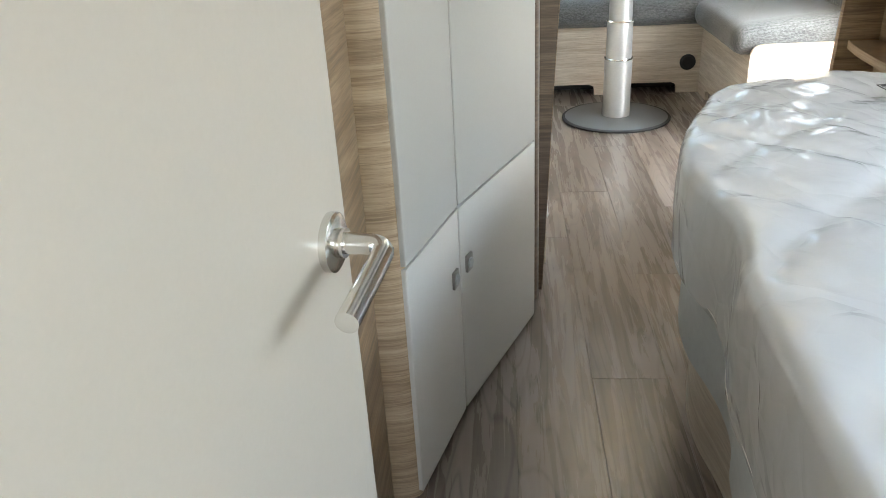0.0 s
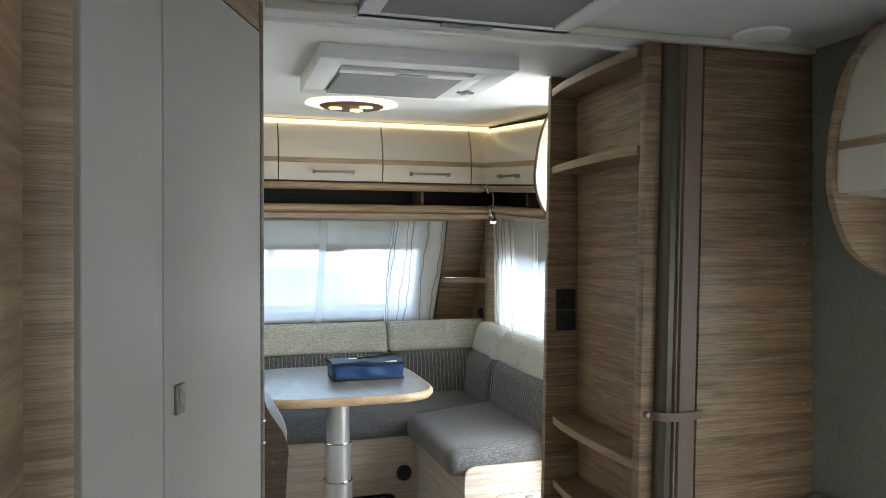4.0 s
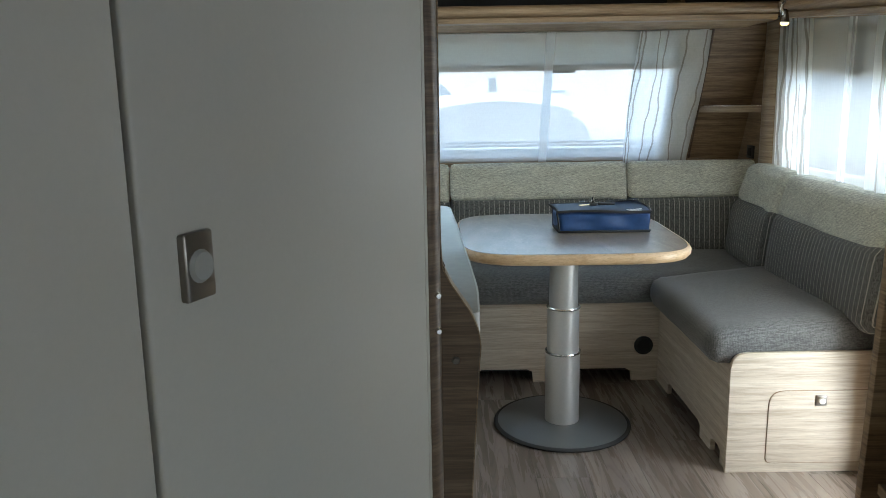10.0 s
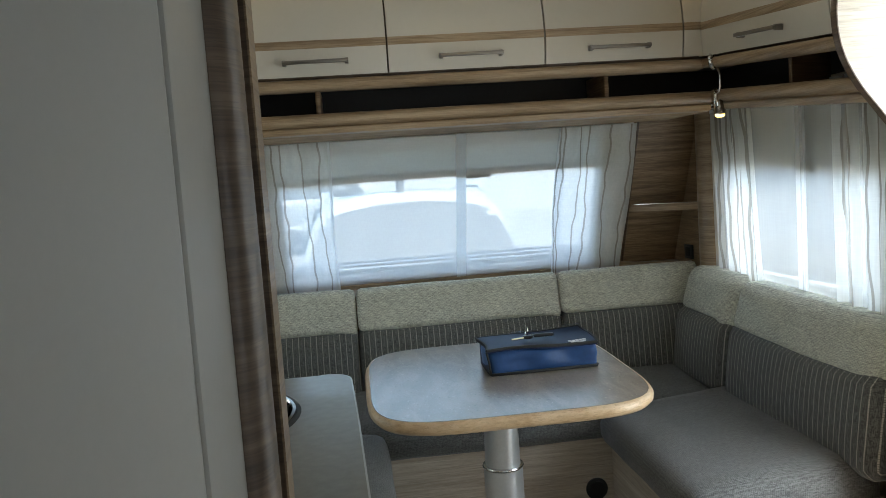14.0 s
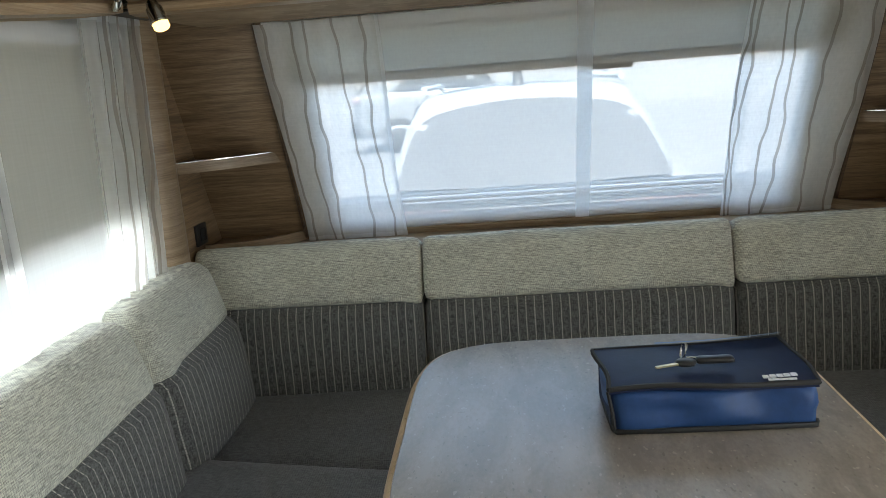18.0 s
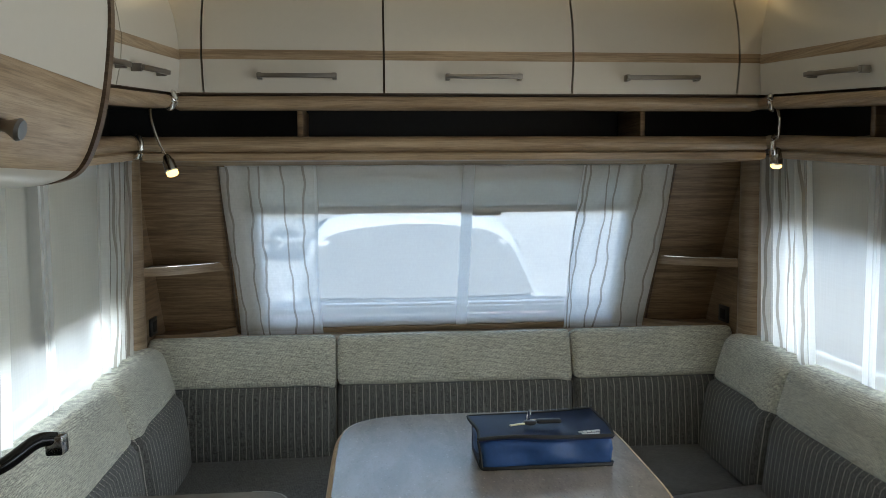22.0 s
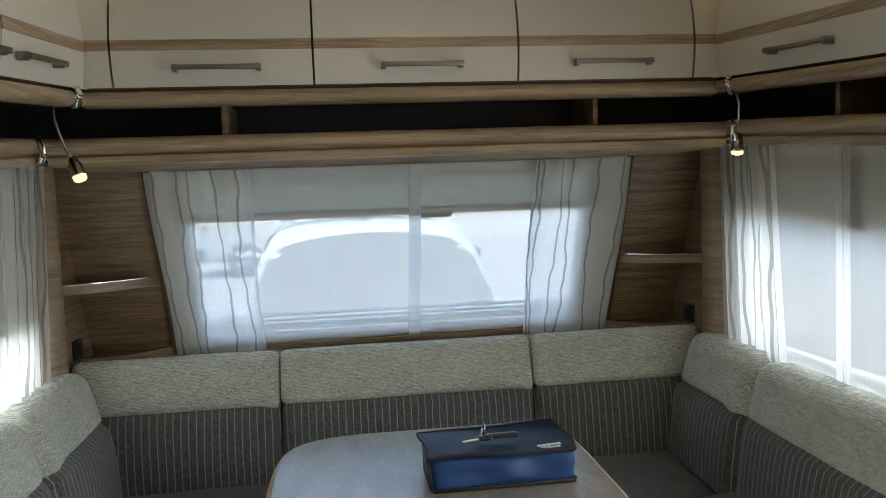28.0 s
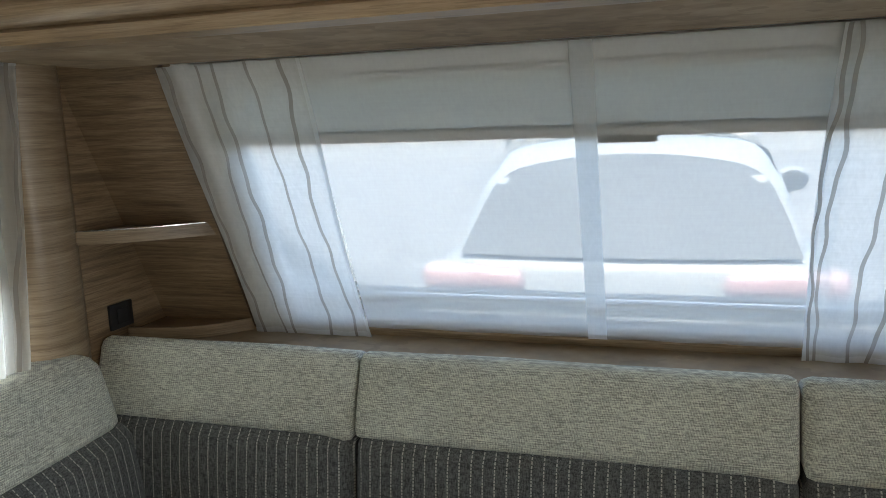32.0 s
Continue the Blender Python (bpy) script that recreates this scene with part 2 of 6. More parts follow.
def pane_mat(name, tint, gloss=0.06, rough=0.02, wrinkle=0.0, milky=0.0, edge_on=0.9):
    m, nt, n, b = nodes_of(name)
    n.remove(b)
    t = n.new("ShaderNodeBsdfTransparent")
    t.inputs["Color"].default_value = (*tint, 1)
    g = n.new("ShaderNodeBsdfGlossy")
    g.inputs["Roughness"].default_value = rough
    fr = n.new("ShaderNodeFresnel")
    fr.inputs["IOR"].default_value = 1.45
    mx = n.new("ShaderNodeMixShader")
    link(nt, mathn(nt, "MULTIPLY_ADD", fr.outputs[0], edge_on, gloss), mx.inputs[0])
    if wrinkle:
        bp = n.new("ShaderNodeBump")
        bp.inputs["Strength"].default_value = wrinkle * 0.8
        bp.inputs["Distance"].default_value = 0.014
        warp = n.new("ShaderNodeVectorMath")
        warp.operation = "MULTIPLY_ADD"
        tex = n.new("ShaderNodeTexNoise")
        tex.inputs["Scale"].default_value = 6
        link(nt, coords(nt), tex.inputs["Vector"])
        link(nt, tex.outputs["Color"], warp.inputs[0])
        warp.inputs[1].default_value = (0.22, 0.22, 0.22)
        link(nt, coords(nt, (1.3, 0.7, 1.0)), warp.inputs[2])
        facets = n.new("ShaderNodeTexVoronoi")
        facets.feature = "DISTANCE_TO_EDGE"
        facets.inputs["Scale"].default_value = 3.6
        link(nt, warp.outputs[0], facets.inputs["Vector"])
        small = n.new("ShaderNodeTexVoronoi")
        small.feature = "DISTANCE_TO_EDGE"
        small.inputs["Scale"].default_value = 9.0
        link(nt, warp.outputs[0], small.inputs["Vector"])
        soft_ = noise_tex(nt, coords(nt), 30, 3, 0.5, 0.8)
        hh = mathn(nt, "ADD", mathn(nt, "MULTIPLY", mathn(nt, "MINIMUM", facets.outputs["Distance"], 0.20), 3.0), mathn(nt, "ADD", mathn(nt, "MULTIPLY", mathn(nt, "MINIMUM", small.outputs["Distance"], 0.12), 0.7), mathn(nt, "MULTIPLY", soft_, 0.05)))
        link(nt, hh, bp.inputs["Height"])
        link(nt, bp.outputs[0], g.inputs["Normal"])
        link(nt, bp.outputs[0], fr.inputs["Normal"])
    src = t.outputs[0]
    if milky:
        d = n.new("ShaderNodeBsdfDiffuse")
        d.inputs["Color"].default_value = (0.93, 0.935, 0.92, 1)
        m2 = n.new("ShaderNodeMixShader")
        m2.inputs[0].default_value = milky
        link(nt, t.outputs[0], m2.inputs[1])
        link(nt, d.outputs[0], m2.inputs[2])
        src = m2.outputs[0]
    link(nt, src, mx.inputs[1])
    link(nt, g.outputs[0], mx.inputs[2])
    link(nt, mx.outputs[0], n["Material Output"].inputs[0])
    return m


def plank_mat(name):
    m, nt, n, b = nodes_of(name)
    info = n.new("ShaderNodeObjectInfo")
    tc = n.new("ShaderNodeTexCoord")
    off = n.new("ShaderNodeVectorMath")
    off.operation = "MULTIPLY_ADD"
    link(nt, info.outputs["Random"], off.inputs[0])
    off.inputs[1].default_value = (9.0, 23.0, 5.0)
    link(nt, tc.outputs["Object"], off.inputs[2])
    mp = n.new("ShaderNodeMapping")
    mp.inputs["Scale"].default_value = (17, 1.05, 1)
    link(nt, off.outputs[0], mp.inputs["Vector"])
    grain = noise_tex(nt, mp.outputs[0], 2.4, 5, 0.6, 0.6)
    mp2 = n.new("ShaderNodeMapping")
    mp2.inputs["Scale"].default_value = (6.5, 0.9, 1)
    link(nt, off.outputs[0], mp2.inputs["Vector"])
    broad = noise_tex(nt, mp2.outputs[0], 1.2, 2, 0.35, 0.8)
    ring_ = mathn(nt, "PINGPONG", mathn(nt, "MULTIPLY_ADD", grain, 0.8, mathn(nt, "MULTIPLY", broad, 24.0)), 1.0)
    lines = mathn(nt, "MULTIPLY", mathn(nt, "MAXIMUM", mathn(nt, "SUBTRACT", ring_, 0.62), 0.0), 2.0)
    k = mathn(nt, "SUBTRACT", mathn(nt, "MULTIPLY_ADD", grain, 0.5, mathn(nt, "MULTIPLY", broad, 0.5)), mathn(nt, "MULTIPLY", lines, 0.22))
    col = ramp(nt, k, [(0.30, (0.095, 0.070, 0.053)), (0.46, (0.172, 0.134, 0.106)), (0.62, (0.236, 0.190, 0.157))])
    tone = mathn(nt, "MULTIPLY_ADD", info.outputs["Random"], 0.35, 0.82)
    hsv = n.new("ShaderNodeHueSaturation")
    link(nt, tone, hsv.inputs["Value"])
    link(nt, col, hsv.inputs["Color"])
    link(nt, hsv.outputs[0], b.inputs["Base Color"])
    link(nt, mathn(nt, "MULTIPLY_ADD", grain, 0.25, 0.15), b.inputs["Roughness"])
    b.inputs["Coat Weight"].default_value = 1.0
    b.inputs["Coat IOR"].default_value = 1.6
    b.inputs["Coat Roughness"].default_value = 0.3
    bump(nt, b, k, 0.25, 0.001)
    return m


WOOD = wood("walnut_laminate", (0.146, 0.092, 0.050), (0.252, 0.167, 0.092), (0.362, 0.255, 0.153))
WOOD_DARK = wood("dark_walnut_edge", (0.07, 0.043, 0.024), (0.115, 0.073, 0.043), (0.17, 0.115, 0.07))
WOOD_RAIL = wood("rail_laminate", (0.22, 0.15, 0.085), (0.33, 0.237, 0.145), (0.43, 0.325, 0.21), (1.3, 1.3, 34), 0.36)
WOOD_MATT = wood("unvarnished_board", (0.22, 0.15, 0.085), (0.33, 0.237, 0.145), (0.43, 0.325, 0.21), (1.3, 1.3, 34), 0.75)
WOOD_PALE = wood("pale_ash_laminate", (0.46, 0.38, 0.29), (0.58, 0.50, 0.40), (0.68, 0.61, 0.51), (1.3, 1.3, 30), 0.45)
KITCHEN_FRONT = wood("pale_beige_front", (0.54, 0.465, 0.36), (0.60, 0.525, 0.415), (0.65, 0.575, 0.46), (1.3, 1.3, 30), 0.42)
WOOD_BEECH = wood("beech_edging", (0.47, 0.318, 0.178), (0.57, 0.405, 0.24), (0.64, 0.478, 0.30), (6, 6, 20), 0.3)
CREAM = plain("cream_lacquer", (0.58, 0.538, 0.46), 0.32, grain=0.015, coat=0.15)
WHITE_DOOR = plain("pale_grey_door_foil", (0.42, 0.40, 0.355), 0.42, grain=0.02, gscale=180, relief=0.05)
CREAM_DOOR = plain("cream_door_foil", (0.51, 0.455, 0.375), 0.4, grain=0.02, gscale=180, relief=0.05)
CEIL = plain("white_ceiling_foil", (0.74, 0.74, 0.71), 0.6, grain=0.02, gscale=300, relief=0.08)
WHITE = plain("white_plastic", (0.80, 0.80, 0.78), 0.35, grain=0.02)
GREY_PLASTIC = plain("grey_plastic", (0.30, 0.30, 0.285), 0.45, grain=0.05)
GREEN_GREY = plain("grey_olive_profile", (0.10, 0.092, 0.068), 0.4, 0.5, grain=0.05)
MESH_GREY = plain("grey_filter_mesh", (0.24, 0.24, 0.235), 0.8, grain=0.35, gscale=420, relief=0.6)
BLACK = plain("black_plastic", (0.018, 0.018, 0.018), 0.4, grain=0.1)
BLACK_GLOSS = plain("gloss_black_enamel", (0.012, 0.012, 0.012), 0.14, grain=0.1, coat=0.5)
BLACK_RUBBER = plain("black_rubber", (0.02, 0.02, 0.02), 0.7, grain=0.15)
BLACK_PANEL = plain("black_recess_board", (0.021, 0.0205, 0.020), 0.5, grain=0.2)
CHROME = plain("polished_chrome", (0.78, 0.77, 0.74), 0.2, 1.0, grain=0.02)
NICKEL = plain("brushed_nickel", (0.26, 0.24, 0.215), 0.34, 1.0, grain=0.05)
ALU = plain("satin_grey_aluminium", (0.50, 0.505, 0.50), 0.42, 0.55, grain=0.06, gscale=140)
DISC_GREY = plain("grey_powder_coat", (0.15, 0.158, 0.158), 0.42, 0.35, grain=0.12, gscale=240, relief=0.1)
BEIGE_CLOTH = weave("beige_boucle", (0.56, 0.56, 0.475), 0.5, 560)
GREY_CLOTH = weave("grey_seat_cloth", (0.134, 0.136, 0.134), 0.5, 520, True)
STRIPE_X = pinstripe("charcoal_pinstripe_front", 0, (0.102, 0.105, 0.100), (0.52, 0.50, 0.44))
STRIPE_Y = pinstripe("charcoal_pinstripe_side", 1, (0.102, 0.105, 0.100), (0.52, 0.50, 0.44))
STONE_TOP = speckled("grey_stone_laminate", (0.24, 0.20, 0.158), (0.278, 0.235, 0.187), (0.325, 0.277, 0.223))
WORKTOP = plain("taupe_worktop_laminate", (0.20, 0.193, 0.175), 0.3, grain=0.2, gscale=50, relief=0.04, coat=0.15)
GREY_STEEL = plain("dark_polished_steel", (0.30, 0.29, 0.27), 0.16, 1.0, grain=0.04)
SINK_STEEL = plain("dark_polished_sink", (0.19, 0.19, 0.19), 0.14, 0.9, grain=0.1)
GREY_WALL = plain("grey_green_wall_cloth", (0.235, 0.24, 0.20), 0.85, grain=0.2, gscale=90, relief=0.3)
WALL_PLAIN = plain("pale_wall_foil", (0.58, 0.55, 0.49), 0.6, grain=0.03)
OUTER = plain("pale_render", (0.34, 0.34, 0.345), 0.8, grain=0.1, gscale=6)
# lighter copy of the render above, sunlight put into its colour
WALL_SUN_TONE = plain("render_lightened_for_sun", (0.60, 0.61, 0.63), 0.8, grain=0.1, gscale=6)
LID_GLASS = plain("black_glass", (0.006, 0.007, 0.007), 0.45, spec=0.0)
SHEER = veil("white_sheer_voile", (0.84, 0.845, 0.82), 0.57, 0.9, 0.05)
SHEER_SIDE = veil("thin_side_net", (0.96, 0.965, 0.95), 0.68, 0.85, 0.04)
VOILE = veil("white_striped_voile", (0.97, 0.97, 0.95), 0.36, 0.75, 0.14)
HEM = veil("doubled_voile_hem", (0.92, 0.93, 0.94), 0.2)
STRIPE_THREAD = veil("taupe_thread_band", (0.47, 0.44, 0.40), 0.28, 0.5)
BLIND = veil("grey_pleated_blind_cloth", (0.62, 0.61, 0.54), 0.02, 0.2, 0.0)
BLIND_SIDE = veil("coated_pleated_blind_cloth", (0.53, 0.515, 0.445), 0.01, 0.05, 0.0)
GLASS = pane_mat("window_acrylic", (0.93, 0.96, 0.97), 0.02)
FILM = pane_mat("clear_plastic_film", (0.97, 0.98, 0.985), 0.07, 0.11, 1.0, 0.62, 0.55)
SLAT_BROWN = plain("brown_folding_slat_foil", (0.20, 0.142, 0.105), 0.45, grain=0.08, gscale=40)
MATTRESS = plain("white_mattress_quilt", (0.86, 0.84, 0.80), 0.85, grain=0.05, gscale=200, relief=0.3)
BED_GREY = plain("pale_grey_bed_cover", (0.56, 0.58, 0.57), 0.7, grain=0.06, gscale=60)
PRINT = plain("dark_grey_print", (0.045, 0.045, 0.045), 0.8, grain=0.1)
BAG_BLUE = plain("royal_blue_nylon", (0.022, 0.062, 0.175), 0.46, grain=0.2, gscale=40, relief=0.25, spec=0.3)
BAG_NAVY = plain("navy_nylon_lid", (0.009, 0.016, 0.05), 0.5, grain=0.3, gscale=16, relief=0.6, spec=0.2)
BAG_LINING = plain("blue_lining_cloth", (0.035, 0.095, 0.20), 0.5, grain=0.15, gscale=20)
BRASS = plain("brass_key", (0.62, 0.50, 0.28), 0.3, 1.0, grain=0.05)
PRINT_WHITE = plain("white_print", (0.8, 0.8, 0.8), 0.6)
LED = glow("warm_led_strip", (1.0, 0.76, 0.42), 0.165)
BULB = glow("warm_led_bulb", (1.0, 0.62, 0.16), 0.85)
LAMP_GLOW = glow("warm_lamp_ring", (1.0, 0.78, 0.44), 0.28)
SCREEN = glow("green_display", (0.30, 0.62, 0.36), 0.35)
ASPHALT = plain("pale_asphalt", (0.155, 0.155, 0.155), 0.9, grain=0.25, gscale=20, relief=0.4)
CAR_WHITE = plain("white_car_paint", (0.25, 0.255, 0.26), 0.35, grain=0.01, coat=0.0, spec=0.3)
# grey lifted: net haze and reflections are put into the glass colour
CAR_GLASS = plain("tinted_car_glass_hazed", (0.105, 0.109, 0.115), 0.5, grain=0.15, gscale=5, coat=0.0, spec=0.04)
CAR_BLACK = plain("black_car_trim", (0.03, 0.03, 0.03), 0.5, grain=0.1)
TYRE = plain("tyre_rubber", (0.05, 0.05, 0.05), 0.8, grain=0.2)
# red washed out in the colour, as the window nets veil it
HAZED_LENS = plain("hazed_red_tail_lens", (0.42, 0.27, 0.27), 0.2, grain=0.05, coat=0.5)
PLANK = plank_mat("grey_brown_vinyl_plank")

# ---- mesh helpers ----
def part(name, bm, material, parent=None, label="", smooth=35):
    me = bpy.data.meshes.new(name)
    bmesh.ops.recalc_face_normals(bm, faces=bm.faces)
    bm.to_mesh(me)
    bm.free()
    me.materials.append(material)
    if smooth:
        me.shade_smooth()
        me.set_sharp_from_angle(angle=radians(smooth))
    ob = new(name, me)
    if parent is not None:
        ob.parent = parent
        ob.matrix_parent_inverse = Matrix.Translation(parent.location).inverted() if parent.type == "EMPTY" else Matrix()
    if label:
        ob["label"] = label
    return ob


def thing(name, at, label, category, group="", kind=""):
    ob = new(name)
    ob.empty_display_size = 0.05
    ob.location = at
    return tagged(ob, label, category, group, kind)


def join(*bms):
    out = bms[0]
    for b in bms[1:]:
        tmp = bpy.data.meshes.new("tmp")
        b.to_mesh(tmp)
        b.free()
        out.from_mesh(tmp)
        bpy.data.meshes.remove(tmp)
    return out


def box(x0, y0, z0, x1, y1, z1, bevel=0.003, seg=2):
    bm = bmesh.new()
    vs = [bm.verts.new((x, y, z)) for x in (x0, x1) for y in (y0, y1) for z in (z0, z1)]
    for f in ((0, 1, 3, 2), (4, 6, 7, 5), (0, 4, 5, 1), (2, 3, 7, 6), (0, 2, 6, 4), (1, 5, 7, 3)):
        bm.faces.new([vs[i] for i in f])
    if bevel:
        bmesh.ops.bevel(bm, geom=bm.edges, offset=bevel, segments=seg, affect="EDGES", profile=0.5)
    return bm


def at_axis(axis, a, u, v):
    return {"x": (a, u, v), "y": (u, a, v), "z": (u, v, a)}[axis]


def prism(poly, axis, a, b, bevel=0.0, seg=2):
    """A 2D outline, (y,z), (x,z) or (x,y), drawn out along an axis from a to b."""
    bm = bmesh.new()
    lo = [bm.verts.new(at_axis(axis, a, u, v)) for u, v in poly]
    hi = [bm.verts.new(at_axis(axis, b, u, v)) for u, v in poly]
    n = len(poly)
    caps = [bm.faces.new(lo), bm.faces.new(hi[::-1])]
    for i in range(n):
        bm.faces.new((lo[i], hi[i], hi[(i + 1) % n], lo[(i + 1) % n]))
    if bevel:
        edges = {e for f in caps for e in f.edges}
        bmesh.ops.bevel(bm, geom=list(edges), offset=bevel, segments=seg, affect="EDGES", profile=0.5)
    return bm


def band(line, axis, a, b, thick, side=1):
    """A bent board: an open 2D line with a thickness, drawn out along an axis."""
    out = []
    for i, (u, v) in enumerate(line):
        p, q = line[max(i - 1, 0)], line[min(i + 1, len(line) - 1)]
        du, dv = q[0] - p[0], q[1] - p[1]
        k = math.hypot(du, dv) or 1
        out.append((u - dv / k * thick * side, v + du / k * thick * side))
    return prism(list(line) + out[::-1], axis, a, b)


def fillet(poly, radii, steps=6):
    """Rounds the corners of an outline."""
    out = []
    n = len(poly)
    for i, (x, y) in enumerate(poly):
        r = radii[i] if isinstance(radii, (list, tuple)) else radii
        a, c = Vector(poly[i - 1]), Vector(poly[(i + 1) % n])
        p = Vector((x, y))
        if r <= 0:
            out.append((x, y))
            continue
        d1, d2 = (a - p).normalized(), (c - p).normalized()
        r1 = min(r, (a - p).length * 0.49, (c - p).length * 0.49)
        s, e = p + d1 * r1, p + d2 * r1
        for k in range(steps + 1):
            t = k / steps
            q = s.lerp(p, t).lerp(p.lerp(e, t), t)
            out.append((q.x, q.y))
    return out


def curve(pts, steps=8):
    """A smooth 2D line through points."""
    out = []
    for i in range(len(pts) - 1):
        p0, p1, p2, p3 = pts[max(i - 1, 0)], pts[i], pts[i + 1], pts[min(i + 2, len(pts) - 1)]
        for k in range(steps):
            t = k / steps
            out.append(tuple(0.5 * (2 * b + (c - a) * t + (2 * a - 5 * b + 4 * c - d) * t * t + (3 * b - a - 3 * c + d) * t ** 3)
                             for a, b, c, d in zip(p0, p1, p2, p3)))
    return out + [tuple(pts[-1])]


def tube(pts, r, n=10, caps=True):
    bm = bmesh.new()
    pts = [Vector(p) for p in pts]
    rad = r if isinstance(r, (list, tuple)) else [r] * len(pts)
    rings = []
    up = Vector((0, 0, 1))
    for i, p in enumerate(pts):
        d = (pts[min(i + 1, len(pts) - 1)] - pts[max(i - 1, 0)]).normalized()
        a = d.cross(up if abs(d.dot(up)) < 0.95 else Vector((1, 0, 0))).normalized()
        b = d.cross(a)
        rings.append([bm.verts.new(p + (a * math.cos(2 * math.pi * k / n) + b * math.sin(2 * math.pi * k / n)) * rad[i]) for k in range(n)])
    for s, e in zip(rings, rings[1:]):
        for k in range(n):
            bm.faces.new((s[k], s[(k + 1) % n], e[(k + 1) % n], e[k]))
    if caps:
        bm.faces.new(rings[0])
        bm.faces.new(rings[-1][::-1])
    return bm


def lathe(profile, cx, cy, n=40, sx=1.0, sy=1.0):
    """A turned body from (radius, z) pairs round an upright axis."""
    bm = bmesh.new()
    rings = []
    for r, z in profile:
        if r < 1e-5:
            rings.append([bm.verts.new((cx, cy, z))])
        else:
            rings.append([bm.verts.new((cx + r * sx * math.cos(2 * math.pi * k / n), cy + r * sy * math.sin(2 * math.pi * k / n), z)) for k in range(n)])
    for s, e in zip(rings, rings[1:]):
        for k in range(n):
            j = (k + 1) % n
            loop = [s[k % len(s)], s[j % len(s)], e[j % len(e)], e[k % len(e)]]
            loop = [v for i, v in enumerate(loop) if v not in loop[:i]]
            if len(loop) > 2:
                bm.faces.new(loop)
    return bm


def soft_box(x0, y0, z0, x1, y1, z1, r, cell=0.035, puff=0.0, shape=None, wobble=0.0):
    """A padded block with rounded edges; shape bends its points."""
    bm = bmesh.new()
    lo, hi = Vector((x0, y0, z0)), Vector((x1, y1, z1))
    mid, half = (lo + hi) / 2, (hi - lo) / 2
    n = [max(3, int((h * 2) / cell)) for h in half]
    grid = {}

    def vert(i, j, k):
        key = (i, j, k)
        if key not in grid:
            s = Vector([2 * c / m - 1 for c, m in zip(key, n)])
            q = mid + Vector([a * h for a, h in zip(s, half)])
            c = Vector([max(l + r, min(h - r, v)) for v, l, h in zip(q, lo, hi)])
            d = q - c
            p = c + d.normalized() * min(r, d.length * 3) if d.length > 1e-6 else q
            if puff:
                w = [1 - a * a for a in s]
                for ax in range(3):
                    o1, o2 = [w[b] for b in range(3) if b != ax]
                    p[ax] += puff * s[ax] * max(0, o1) ** 0.5 * max(0, o2) ** 0.5 * (1 if half[ax] < max(half) * 0.99 else 0.15)
            if wobble:
                p += Vector(noise.noise_vector(p * 6)) * wobble
            if shape:
                p = Vector(shape(p))
            grid[key] = bm.verts.new(p)
        return grid[key]

    for ax in range(3):
        u, v = [b for b in range(3) if b != ax]
        for side in (0, n[ax]):
            for i in range(n[u]):
                for j in range(n[v]):
                    loop = []
                    for du, dv in ((0, 0), (1, 0), (1, 1), (0, 1)):
                        key = [0, 0, 0]
                        key[ax], key[u], key[v] = side, i + du, j + dv
                        loop.append(vert(*key))
                    bm.faces.new(loop)
    return bm


def sheet(fn, nu, nv):
    """An open surface from fn(u, v), u and v from 0 to 1."""
    bm = bmesh.new()
    g = [[bm.verts.new(fn(i / nu, j / nv)) for j in range(nv + 1)] for i in range(nu + 1)]
    for i in range(nu):
        for j in range(nv):
            bm.faces.new((g[i][j], g[i + 1][j], g[i + 1][j + 1], g[i][j + 1]))
    return bm


def slab_with_hole(outline, hole, z0, z1):
    bm = bmesh.new()
    edges = []
    for loop in (outline, hole):
        vs = [bm.verts.new((x, y, z0)) for x, y in loop]
        edges += [bm.edges.new((vs[i], vs[(i + 1) % len(vs)])) for i in range(len(vs))]
    made = bmesh.ops.triangle_fill(bm, use_beauty=True, edges=edges)
    faces = [f for f in made["geom"] if isinstance(f, bmesh.types.BMFace)]
    up = bmesh.ops.extrude_face_region(bm, geom=faces)
    bmesh.ops.translate(bm, vec=(0, 0, z1 - z0), verts=[v for v in up["geom"] if isinstance(v, bmesh.types.BMVert)])
    return bm

# ---- setting ----
XW = 1.09          # half the inner width
FRONT_B, FRONT_T = (0.175, 0.927), (-0.113, 1.553)     # front window plane, (y, z) below and above


def slope_y(z):
    return FRONT_B[0] + (z - FRONT_B[1]) * (FRONT_T[0] - FRONT_B[0]) / (FRONT_T[1] - FRONT_B[1])


floor = part("floor", box(-1.3, -6.2, -0.06, 1.3, 0.5, -0.004, 0), WOOD_DARK)
tagged(floor, "grey-brown wood-look vinyl plank floor of the caravan", "floor", kind="structure")

# front ceiling rises a little towards the front lockers
CEILING_LINE = [(-2.56, 1.975), (-2.0, 1.985), (-1.2, 2.01), (-0.6, 2.042), (0.1, 2.05)]
ceiling = part("ceiling", band(CEILING_LINE, "x", -1.12, 1.12, 0.04, 1), CEIL, smooth=40)
tagged(ceiling, "white foil ceiling over lounge and kitchen", "ceiling", kind="structure")
ceiling_rear = part("ceiling_rear", box(-1.12, -6.2, 1.945, 1.12, -2.56, 2.0, 0.004), CEIL)
tagged(ceiling_rear, "lower white foil ceiling over the bed", "ceiling", kind="structure")
trim = part("trim", box(-0.46, -2.572, 1.937, 1.08, -2.548, 1.962, 0.004), WHITE)
tagged(trim, "white strip along the ceiling step", "trim", kind="structure")


